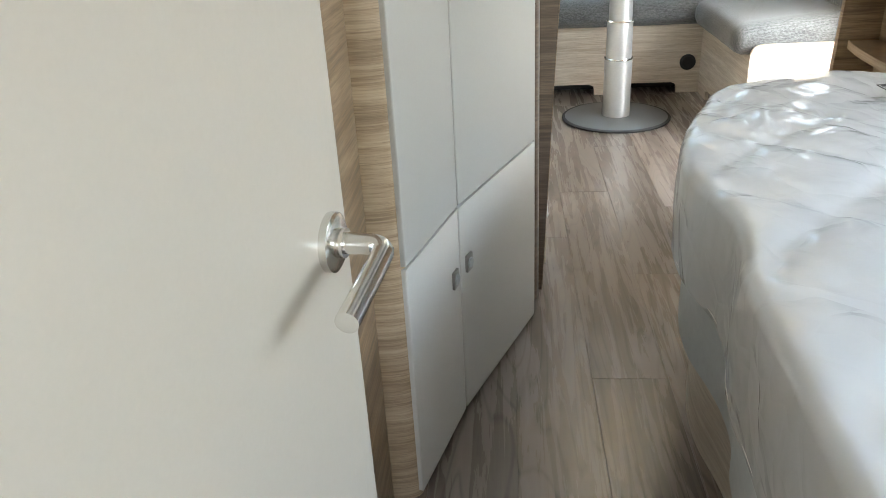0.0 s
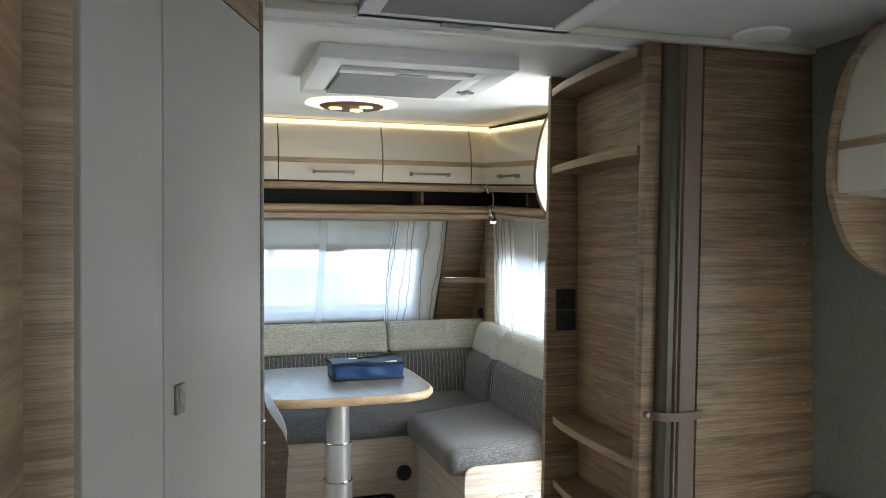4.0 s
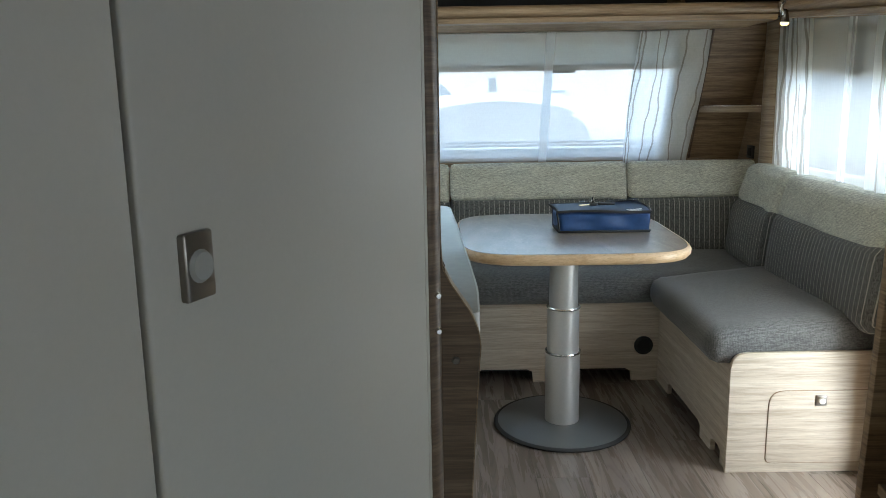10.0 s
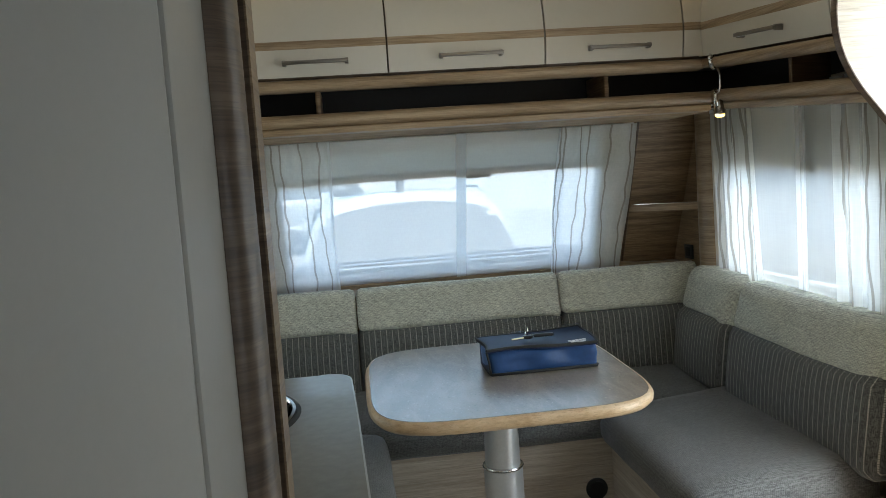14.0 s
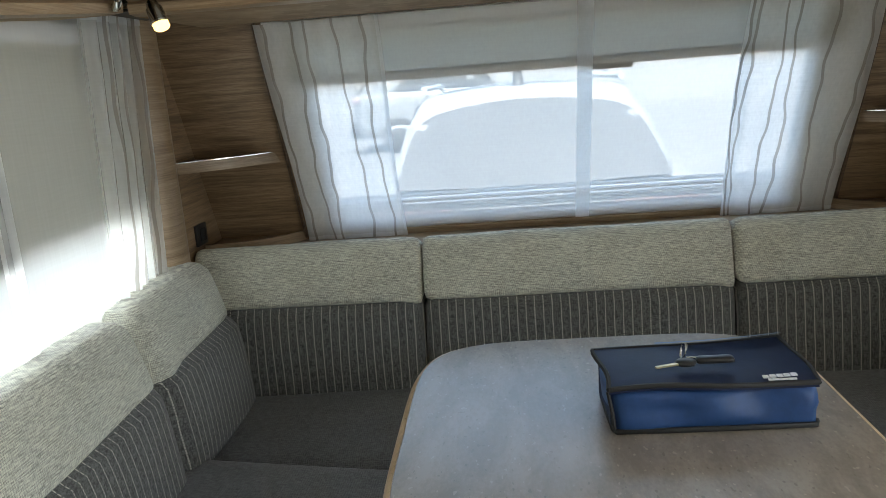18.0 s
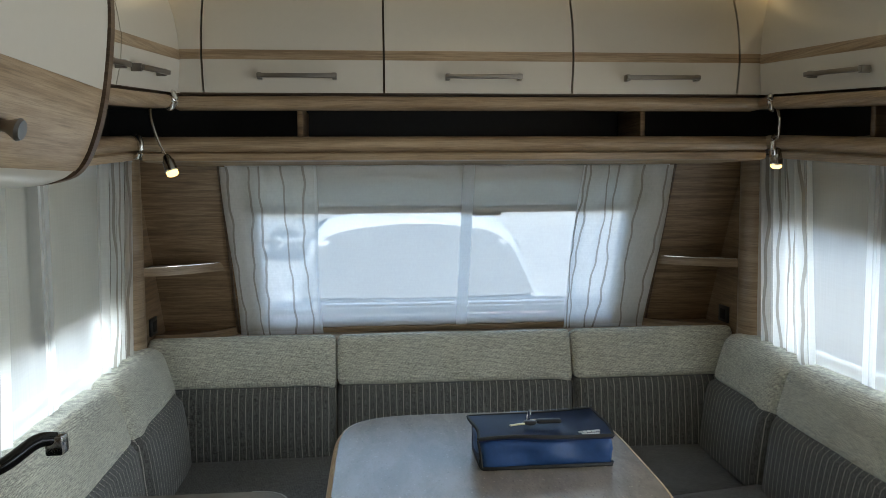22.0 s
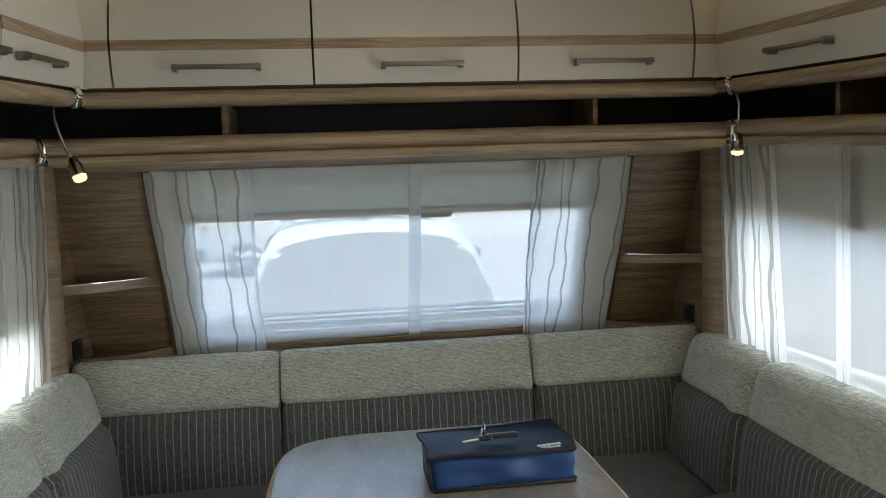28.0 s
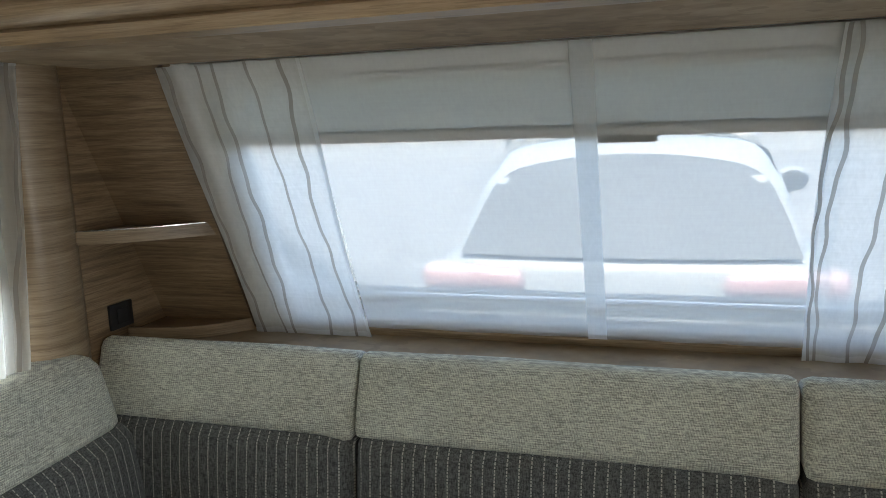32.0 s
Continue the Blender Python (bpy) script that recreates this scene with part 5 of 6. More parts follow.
part("edge_strip", band(s_edge, "y", -2.636, -2.604, 0.0015, 1), WOOD, s_board, smooth=60)
part("bolt_cap", tube([(-0.412, -2.6345, 0.885), (-0.412, -2.6375, 0.885)], [0.006, 0.004], 12), NICKEL, s_board, smooth=50)

# kitchen overhead locker with rolled-under front
kprof = curve([(-0.74, 2.005), (-0.705, 1.90), (-0.692, 1.78), (-0.698, 1.68), (-0.715, 1.585), (-0.745, 1.512), (-0.79, 1.486), (-0.862, 1.479)], 6)
klock = thing("kitchen_locker", (-0.9, -2.0, 1.48), "overhead kitchen locker with cream door and rolled walnut front", "locker")
part("body", prism([(x - 0.012, z + 0.004) for x, z in kprof] + [(-1.085, 1.483), (-1.085, 2.005)], "y", -2.60, -1.452), CREAM, klock, smooth=40)
k1 = min(i for i, p in enumerate(kprof) if p[1] < 1.645)
k2 = min(i for i, p in enumerate(kprof) if p[1] < 1.505)
upper, lower, under = kprof[:k1 + 1], kprof[k1:k2 + 1], kprof[k2:]
part("door", band(upper, "y", -2.60, -1.453, 0.010, 1), CREAM, klock, "cream upper door", smooth=50)
part("front_band", band(lower, "y", -2.60, -1.453, 0.010, 1), WOOD_RAIL, klock, "walnut lower band", smooth=50)
part("lower_lip", band(under, "y", -2.60, -1.453, 0.008, 1), CREAM, klock, smooth=50)
part("end_board", prism([(x + 0.014, z - 0.006) for x, z in kprof] + [(-1.085, 1.470), (-1.085, 2.005)], "y", -1.450, -1.432, 0.003), WOOD_DARK, klock, "dark edged end board", smooth=50)
part("knob", tube([(-0.725, -1.755, 1.552), (-0.708, -1.755, 1.547), (-0.694, -1.755, 1.543), (-0.690, -1.755, 1.542)], [0.008, 0.008, 0.015, 0.012], 18), NICKEL, klock, "chrome push-button knob", smooth=50)
part("knob_plate", prism([(-0.719, 1.578), (-0.714, 1.576), (-0.730, 1.522), (-0.735, 1.524)], "y", -1.780, -1.730), NICKEL, klock, "square nickel plate")

# ---- wardrobe with angled doors ----
P0, PS, P1 = Vector((-0.693, -3.485)), Vector((-0.618, -3.213)), Vector((-0.448, -2.792))
SPLIT = (PS - P0).length
W_LEN = SPLIT + (P1 - PS).length


def w_dir(a):
    return (PS - P0).normalized() if a < SPLIT else (P1 - PS).normalized()


def w_pt(a, out):
    """A point on the slightly bent front of the wardrobe."""
    d = w_dir(a)
    q = (P0 + d * a if a < SPLIT else PS + d * (a - SPLIT)) + Vector((d.y, -d.x)) * out
    return (q.x, q.y)


wardrobe = thing("wardrobe", (-0.8, -3.1, 0), "tall corner wardrobe with four pale grey doors", "wardrobe")
part("body", prism([w_pt(0, -0.02), w_pt(SPLIT, -0.02), w_pt(W_LEN, -0.02), (-0.475, -2.66), (-1.085, -2.66), (-1.085, -3.50)], "z", 0.012, 1.935), WOOD_DARK, wardrobe, smooth=0)
part("fascia", prism([w_pt(0, -0.019), w_pt(SPLIT, -0.019), w_pt(W_LEN, -0.019), w_pt(W_LEN, -0.002), w_pt(SPLIT, -0.002), w_pt(0, -0.002)], "z", 1.85, 1.94), WOOD, wardrobe)


def w_door(a0, a1, z0, z1):
    return prism(fillet([w_pt(a0, -0.018), w_pt(a1, -0.018), w_pt(a1, 0.0), w_pt(a0, 0.0)], [0, 0, 0.003, 0.003], 3), "z", z0, z1, 0.001)


doors = {}
for key, a0, a1, z0, z1 in (("lower_l", 0.003, SPLIT - 0.003, 0.014, 0.5130), ("lower_r", SPLIT + 0.003, W_LEN - 0.002, 0.014, 0.5130), ("upper_l", 0.003, SPLIT - 0.003, 0.5190, 1.845), ("upper_r", SPLIT + 0.003, W_LEN - 0.002, 0.5190, 1.845)):
    doors[key] = part("door", w_door(a0, a1, z0, z1), WHITE_DOOR, wardrobe)


def w_latch(door, a, z, w=0.032, h=0.050):
    plate = part("latch", prism(fillet([w_pt(a - w / 2, 0.0), w_pt(a + w / 2, 0.0), w_pt(a + w / 2, 0.006), w_pt(a - w / 2, 0.006)], [0, 0, 0.002, 0.002], 3), "z", z - h / 2, z + h / 2, 0.002), NICKEL, door, "small nickel push latch")
    p = Vector((*w_pt(a, 0.006), z))
    d = Vector((w_dir(a).y, -w_dir(a).x, 0))
    part("button", tube([p, p + d * 0.003], [0.012, 0.010], 16), GREY_PLASTIC, plate, smooth=50)


w_latch(doors["lower_l"], SPLIT - 0.040, 0.372, 0.028, 0.040)
w_latch(doors["lower_r"], SPLIT + 0.038, 0.374, 0.028, 0.040)
w_latch(doors["upper_r"], SPLIT + 0.050, 1.146, 0.030, 0.048)
part("side_panel", box(-0.466, -2.7885, 0.014, -0.4482, -2.688, 1.845, 0.002), WHITE_DOOR, wardrobe)
end_strip = part("trim", prism(curve([(-0.470, -2.676), (-0.452, -2.694), (-0.440, -2.690), (-0.433, -2.674), (-0.434, -2.652), (-0.446, -2.637)], 5) + [(-0.47, -2.637)], "z", 0.0, 1.944), WOOD_DARK, smooth=60)
tagged(end_strip, "rounded walnut post at the end of the wardrobe", "trim", kind="structure")

for z in (0.947, 0.997):
    tagged(part("screw_cap", tube([(-0.436, -2.690, z), (-0.4345, -2.694, z)], [0.005, 0.0035], 10), CHROME, smooth=50), "small chrome screw in the wardrobe post", "screw", "post screws")

# wood post and wall between wardrobe and washroom door
post = curve([(-0.766, -3.432), (-0.716, -3.436), (-0.697, -3.446), (-0.693, -3.464), (-0.703, -3.481), (-0.729, -3.490), (-0.766, -3.492)], 5)
tagged(part("trim", prism(post, "z", 0.0, 1.944), WOOD_RAIL, smooth=60), "rounded walnut post beside the wardrobe", "trim", kind="structure")
wall_wash = part("wall_washroom", join(box(-0.785, -3.95, 0.0, -0.752, -3.45, 1.944, 0), box(-0.80, -4.56, 1.86, -0.752, -3.95, 1.944, 0), box(-0.80, -6.2, 0.0, -0.752, -4.56, 1.944, 0)), WOOD, smooth=0)
tagged(wall_wash, "walnut laminate wall of the washroom", "wall", kind="structure")

# washroom door, slightly ajar
HINGE, LEAD = Vector((-0.752, -4.552)), Vector((-0.665, -3.992))
D_DIR = (LEAD - HINGE).normalized()
D_OUT = Vector((D_DIR.y, -D_DIR.x))


def d_pt(a, out, z):
    q = LEAD - D_DIR * a + D_OUT * out
    return Vector((q.x, q.y, z))


door_1 = thing("door_1", (-0.72, -4.25, 0.01), "cream washroom door standing slightly ajar with chrome lever handle", "door", kind="structure")
quad = [d_pt(0, 0, 0), d_pt(0.605, 0, 0), d_pt(0.605, -0.03, 0), d_pt(0, -0.03, 0)]
part("leaf", prism(fillet([(q.x, q.y) for q in quad], [0.006, 0, 0, 0.006], 3), "z", 0.02, 1.85, 0.001), CREAM_DOOR, door_1)
HZ = 0.833
HA = 0.046
rose = part("rosette", tube([d_pt(HA, 0.0, HZ), d_pt(HA, 0.007, HZ), d_pt(HA, 0.009, HZ)], [0.027, 0.027, 0.023], 32), CHROME, door_1, "round chrome rosette", smooth=50)
part("collar", tube([d_pt(HA, 0.009, HZ), d_pt(HA, 0.016, HZ)], 0.0135, 20), CHROME, rose, smooth=50)
lever = curve([tuple(d_pt(HA, 0.016, HZ)), tuple(d_pt(HA, 0.036, HZ)), tuple(d_pt(HA + 0.003, 0.046, HZ)), tuple(d_pt(HA + 0.011, 0.052, HZ - 0.001)), tuple(d_pt(HA + 0.025, 0.053, HZ - 0.003)), tuple(d_pt(HA + 0.108, 0.053, HZ - 0.013))], 7)
part("lever", tube(lever, 0.0098, 20), CHROME, door_1, "polished lever bent along the door", smooth=50)
part("grub_screw", tube([d_pt(HA + 0.007, 0.056, HZ - 0.001), d_pt(HA + 0.007, 0.0605, HZ - 0.001)], 0.003, 10), BLACK, door_1)
tongue = [d_pt(a, o, 0) for a, o in ((0.001, -0.004), (-0.014, -0.010), (-0.014, -0.024), (0.001, -0.026))]
part("latch_plate", prism([(q.x, q.y) for q in tongue], "z", 0.838, 0.884, 0.001), NICKEL, door_1, "nickel latch bolt in the door edge")

# ---- shelf unit beside the walkway ----
def leaned(ob):
    """The near end of the unit leans slightly over the bed."""
    ob.data.transform(Matrix(((1, 0, 0.03, -0.033), (0, 1, 0, 0), (0, 0, 1, 0), (0, 0, 0, 1))))
    return ob


unit = thing("shelf_unit", (0.85, -2.3, 0), "tall walnut unit with open curved shelves towards the walkway", "shelf unit")
part("far_board", prism([(0.546, 0.0), (1.085, 0.0), (1.085, 1.982), (0.590, 1.982)], "y", -2.020, -1.995, 0.003), WOOD, unit)
part("back_panel", box(0.686, -2.612, 0.0, 0.70, -2.022, 1.975, 0), WOOD, unit)
leaned(part("near_board", box(0.558, -2.652, 0.0, 0.684, -2.614, 1.944, 0.005), WOOD, unit))
part("carcass", box(0.702, -2.650, 0.0, 1.085, -2.022, 1.974, 0), WOOD, unit)
s_arc = [(0.684, -2.0225), (0.594, -2.0225)] + curve([(0.594, -2.0235), (0.575, -2.15), (0.565, -2.32), (0.565, -2.48), (0.572, -2.6115)], 6) + [(0.684, -2.6115)]
for z in (0.10, 0.345, 0.575, 0.795, 1.665, 1.935):
    sh = part("shelf", prism(s_arc, "z", z - 0.022, z, 0.0), WOOD, unit)
    part("edge", band(s_arc[2:-1], "z", z - 0.0235, z + 0.0015, 0.0035, -1), WOOD_RAIL, sh, "pale wood edge", smooth=60)
for z in (1.205, 1.130):
    sw = thing("light_switch", (0.64, -2.02, z), "square black switch on the shelf unit", "switch", "light switches")
    part("plate", box(0.604, -2.0295, z - 0.036, 0.678, -2.0205, z + 0.036, 0.004), BLACK, sw)
    part("rocker", box(0.616, -2.0335, z - 0.024, 0.666, -2.0295, z + 0.024, 0.003), BLACK_RUBBER, sw)
part("switch_light", tube([(0.642, -2.0336, 1.207), (0.642, -2.0352, 1.207)], 0.004, 10), CHROME, bpy.data.objects["light_switch"])

foot_panel = part("wall_bed_foot", prism([(0.675, 0.0), (1.088, 0.0), (1.088, 1.944), (0.733, 1.944)], "y", -2.690, -2.655, 0.004), WOOD)
tagged(foot_panel, "horizontally grained walnut panel at the foot of the bed", "wall", kind="structure")
for z in (0.94, 1.395):
    tagged(part("screw_cap", tube([(1.055, -2.6905, z), (1.055, -2.6935, z)], [0.006, 0.004], 12), WOOD_RAIL, smooth=50), "small pale screw cap on the panel", "cap", "screw caps")

folding = thing("folding_door", (0.68, -2.68, 0), "stowed folding door with grey profile and brown slats", "folding door")
leaned(part("profile", prism([(0.597, -2.655), (0.597, -2.682), (0.606, -2.700), (0.622, -2.700), (0.631, -2.682), (0.631, -2.655)], "z", 0.0, 1.944), GREEN_GREY, folding, "grey-green end profile", smooth=40))
for x, w in ((0.634, 0.012), (0.648, 0.056)):
    leaned(part("slat", prism([(x, -2.655), (x, -2.686), (x + 0.004, -2.692), (x + w - 0.004, -2.692), (x + w, -2.686), (x + w, -2.655)], "z", 0.0, 1.942), SLAT_BROWN, folding, "brown folding slat", smooth=40))
tagged(part("trim", box(-0.43, -2.724, 1.925, 1.07, -2.7015, 1.9445, 0.003), CREAM), "cream track rail of the folding door under the ceiling", "rail", kind="structure")
strap = thing("strap", (0.65, -2.70, 0.94), "brown strap with stud holding the folding door", "strap")
s_line = curve([(0.566, -2.657), (0.585, -2.700), (0.625, -2.716), (0.675, -2.714), (0.708, -2.700), (0.720, -2.692)], 6)
part("band", band(s_line, "z", 0.926, 0.948, 0.002, 1), SLAT_BROWN, strap, smooth=60)
part("stud", tube([(0.568, -2.6555, 0.937), (0.566, -2.672, 0.937)], [0.009, 0.007], 12), NICKEL, strap, smooth=50)

# ---- partition between lounge and entrance ----
e_edge = curve([(0.872, 1.985), (0.840, 1.93), (0.812, 1.84), (0.797, 1.75), (0.792, 1.68), (0.806, 1.605), (0.845, 1.53), (0.905, 1.455), (0.957, 1.385), (0.980, 1.29), (0.980, 1.15), (0.963, 0.97), (0.940, 0.78), (0.926, 0.55), (0.93, 0.44), (0.96, 0.40), (0.965, 0.0)], 5)
e_board = thing("partition_board", (1.0, -1.42, 0), "pale ash partition board with a long S-shaped edge", "partition")
part("board", prism([(1.088, 0.0)] + e_edge[::-1] + [(1.088, 1.985)], "y", -1.430, -1.410, 0.003), WOOD_PALE, e_board, smooth=50)
part("edge_strip", band(e_edge, "y", -1.4315, -1.4085, 0.0025, -1), WOOD_DARK, e_board, "dark edge strip", smooth=60)
panel = thing("control_panel", (0.985, -1.43, 1.66), "black control panel with small green display", "control panel")
part("housing", box(0.945, -1.440, 1.655, 1.035, -1.431, 1.775, 0.004), BLACK, panel)
part("display", box(0.955, -1.4415, 1.705, 1.025, -1.4395, 1.755, 0.001), SCREEN, panel, "green display")
for k in range(3):
    part("mark", box(0.965 + 0.018 * k, -1.4424, 1.718, 0.977 + 0.018 * k, -1.4414, 1.732, 0), BLACK, panel)
part("button", tube([(0.970, -1.4395, 1.675), (0.970, -1.4440, 1.675)], 0.008, 14), GREY_PLASTIC, panel, smooth=50)
sock2 = thing("wall_socket", (0.985, -1.43, 0.65), "black double socket on the partition board", "socket")
part("plate", box(0.945, -1.4395, 0.640, 1.02, -1.431, 0.790, 0.004), BLACK, sock2)
for z in (0.675, 0.752):
    part("insert", tube([(0.983, -1.4395, z), (0.983, -1.4425, z)], [0.027, 0.023], 20), BLACK_RUBBER, sock2, smooth=50)

# ---- bed ----
B_TOP = [(0.20, -2.60), (0.09, -2.635), (0.0, -2.71), (-0.06, -2.83), (-0.138, -3.02), (-0.177, -3.18), (-0.184, -3.30), (-0.168, -3.42), (-0.163, -3.50), (-0.170, -3.58), (-0.196, -3.68), (-0.208, -3.87), (-0.212, -4.1), (-0.214, -4.85)]
BLINE = curve(B_TOP, 8)
bed = thing("bed", (0.4, -3.7, 0), "fixed double bed with pale grey covered base and wood front", "bed")
part("base_board", prism([(x + 0.060, y - 0.012) for x, y in BLINE] + [(1.085, -4.85), (1.085, -2.70)], "z", 0.0, 0.22), WOOD_PALE, bed, smooth=40)
part("base_cover", prism([(x + 0.026, y - 0.006) for x, y in BLINE] + [(1.085, -4.85), (1.085, -2.70)], "z", 0.22, 0.405, 0.004), BED_GREY, bed, smooth=40)
mattress = thing("mattress", (0.4, -3.7, 0.39), "quilted white mattress still wrapped in clear plastic film", "mattress")


def mattress_mesh(grow, z0, z1, rough, rnd, seam):
    """A block over the bed outline with rolled edges and creases."""
    line = BLINE
    bm = bmesh.new()
    prof = [(0.0, z0), (grow + 0.0, z0 + 0.02), (grow + 0.004, (z0 + z1) / 2), (grow, z1 - rnd), (grow - rnd * 0.3, z1 - rnd * 0.35), (grow - rnd, z1)]
    rows = []

    def put(x, y, z):
        p = Vector((x, y, z))
        if rough:
            p += Vector(noise.noise_vector(p * 9.0)) * rough + Vector(noise.noise_vector(Vector((x * 30, y * 14, z * 22)))) * rough * 0.55
            ridge = 1 - abs(noise.noise(Vector((x * 16 + y * 7, y * 11 - x * 5, z * 13)))) * 5
            p += Vector((-0.4, 0, 0.7)) * max(0, ridge) * rough * 0.45
        return bm.verts.new(p)

    n = len(line)
    for d, z in prof:
        row = []
        for i, (x, y) in enumerate(line):
            p, q = line[max(i - 1, 0)], line[min(i + 1, n - 1)]
            tx, ty = q[0] - p[0], q[1] - p[1]
            k = math.hypot(tx, ty)
            row.append(put(x + ty / k * d, y - tx / k * d, z))
        rows.append(row)
    for a, b in zip(rows, rows[1:]):
        for i in range(n - 1):
            bm.faces.new((a[i], a[i + 1], b[i + 1], b[i]))
    rim = rows[-1]
    last = rim
    steps = 64
    for k in range(1, steps + 1):
        t = k / steps
        row = []
        for i in range(n):
            v = rim[i].co
            ex, ey = (1.08, v.y - 0.02) if i > 3 else (1.08, -2.63 - 0.01 * i)
            x, y = v.x + (ex - v.x) * t, v.y + (ey - v.y) * t
            z = z1 + 0.010 * math.sin(math.pi * min(1, t * 3)) - seam * (1 - abs(math.sin((x + y) * 9))) ** 4 - seam * (1 - abs(math.sin((x - y) * 9))) ** 4
            row.append(put(x, y, z))
        for i in range(n - 1):
            bm.faces.new((last[i], last[i + 1], row[i + 1], row[i]))
        last = row
    return bm


part("quilt", mattress_mesh(-0.010, 0.406, 0.604, 0.0, 0.022, 0.020), MATTRESS, mattress, "white quilted cover", smooth=48)
film = part("plastic_wrap", mattress_mesh(0.0, 0.395, 0.612, 0.004, 0.022, 0.009), FILM, mattress, "creased clear plastic film", smooth=180)


def label_print(cx, cy, w, h, turn):
    pr = thing("printed_label", (cx, cy, 0.62), "grey printed warning label on the plastic film", "label", "film labels")
    c, s = math.cos(radians(turn)), math.sin(radians(turn))

    def quad_at(u0, v0, u1, v1, z):
        pts = [(cx + u * c - v * s, cy + u * s + v * c) for u, v in ((u0, v0), (u1, v0), (u1, v1), (u0, v1))]
        return prism(pts, "z", z, z + 0.0012)

    for u0, v0, u1, v1 in ((-w, -h, w, -h + 0.0018), (-w, h - 0.0018, w, h), (-w, -h, -w + 0.0018, h), (w - 0.0018, -h, w, h)):
        part("border", quad_at(u0, v0, u1, v1, 0.6268), PRINT, pr)
    rows = max(2, int(h / 0.0085))
    for k in range(rows):
        v = h - 0.008 - k * (2 * h - 0.012) / rows
        part("text_line", quad_at(-w + 0.007 + 0.006 * (k % 2), v - h * 0.95 / rows, w - 0.008 - 0.016 * ((k * 7) % 3), v, 0.6268), PRINT, pr)


label_print(0.407, -2.874, 0.053, 0.094, 2)
label_print(0.377, -3.258, 0.066, 0.067, -2)
label_print(0.455, -3.600, 0.070, 0.062, 4)
label_print(0.360, -3.393, 0.030, 0.012, -20)
pad = part("wall_pad", soft_box(1.045, -4.8, 0.60, 1.09, -2.70, 0.70, 0.02, 0.05, 0.004), GREY_WALL, smooth=180)
tagged(pad, "grey-green padded strip along the wall above the mattress", "wall pad")

# overhead locker beside the bed
bprof = curve([(1.03, 1.935), (0.94, 1.82), (0.90, 1.70), (0.885, 1.58), (0.89, 1.50), (0.93, 1.40), (0.99, 1.345), (1.06, 1.315)], 6)
block = thing("bed_locker", (1.0, -3.6, 1.3), "cream overhead locker with rounded walnut end over the bed", "locker")
part("end_board", prism([(x - 0.012, z) for x, z in bprof] + [(1.088, 1.31), (1.088, 1.935)], "y", -2.985, -2.965, 0.003), WOOD_RAIL, block, "rounded walnut end board", smooth=50)
part("body", prism([p for p in bprof if p[1] > 1.5] + [(1.088, 1.50), (1.088, 1.935)], "y", -5.0, -2.987), CREAM, block, smooth=40)
part("inlay", band([p for p in bprof if 1.60 < p[1] < 1.64] or [(0.887, 1.60), (0.889, 1.635)], "y", -5.0, -2.988, 0.004, -1), WOOD_RAIL, block)
bar_handle(block, "y", -3.35, -3.18, 0.885, 1, 1.555)

# ---- ceiling fittings ----
ac = thing("air_conditioner", (0.07, -1.96, 1.99), "flat white ceiling air conditioner with grey filter", "air conditioner")


def frame_ring(name, x0, y0, x1, y1, b, z0, z1, parent):
    for a0, b0, a1, b1 in ((x0, y0, x1, y0 + b), (x0, y1 - b, x1, y1), (x0, y0 + b, x0 + b, y1 - b), (x1 - b, y0 + b, x1, y1 - b)):
        part(name, box(a0, b0, z0, a1, b1, z1, 0.004), WHITE, parent)


frame_ring("housing", -0.245, -2.250, 0.375, -1.720, 0.075, 1.937, 1.995, ac)
part("back_plate", box(-0.172, -2.134, 1.948, 0.302, -1.794, 1.994, 0), WHITE, ac)
part("filter", box(-0.158, -2.085, 1.934, 0.240, -1.765, 1.9465, 0), MESH_GREY, ac, "grey mesh filter")
part("air_slot", box(-0.168, -2.174, 1.972, 0.300, -2.136, 1.990, 0), BLACK, ac, "black air outlet slot")
part("slot_end", box(0.262, -2.174, 1.9365, 0.2995, -2.088, 1.9475, 0.002), WHITE, ac)
part("slot_frame", box(-0.168, -2.134, 1.933, 0.260, -2.087, 1.9475, 0.003), WHITE, ac)
part("type_label", box(0.010, -2.124, 1.9315, 0.115, -2.098, 1.9328, 0), GREY_PLASTIC, ac, "small grey type label")
part("side_cover", box(0.243, -2.085, 1.9362, 0.301, -1.796, 1.9472, 0.003), WHITE, ac)
part("switch", box(0.285, -1.905, 1.931, 0.345, -1.885, 1.9365, 0.002), GREY_PLASTIC, ac)
part("switch", box(0.306, -1.93, 1.932, 0.324, -1.86, 1.9366, 0.002), GREY_PLASTIC, ac)

hatch = thing("roof_hatch", (0.05, -3.0, 1.94), "white framed roof hatch with grey screen", "roof hatch")
frame_ring("frame", -0.225, -3.32, 0.315, -2.675, 0.05, 1.925, 1.9455, hatch)
part("screen", box(-0.174, -3.269, 1.932, 0.264, -2.726, 1.9445, 0), MESH_GREY, hatch, "grey insect screen")
part("pull_bar", box(-0.02, -2.715, 1.918, 0.11, -2.695, 1.9265, 0.003), GREY_PLASTIC, hatch)
down = thing("ceiling_lamp", (0.835, -2.785, 1.94), "small round flush white ceiling lamp", "lamp")
part("ring", lathe([(0.072, 1.9445), (0.070, 1.938), (0.055, 1.934), (0.0, 1.934)], 0.835, -2.785, 40), WHITE, down, smooth=50)

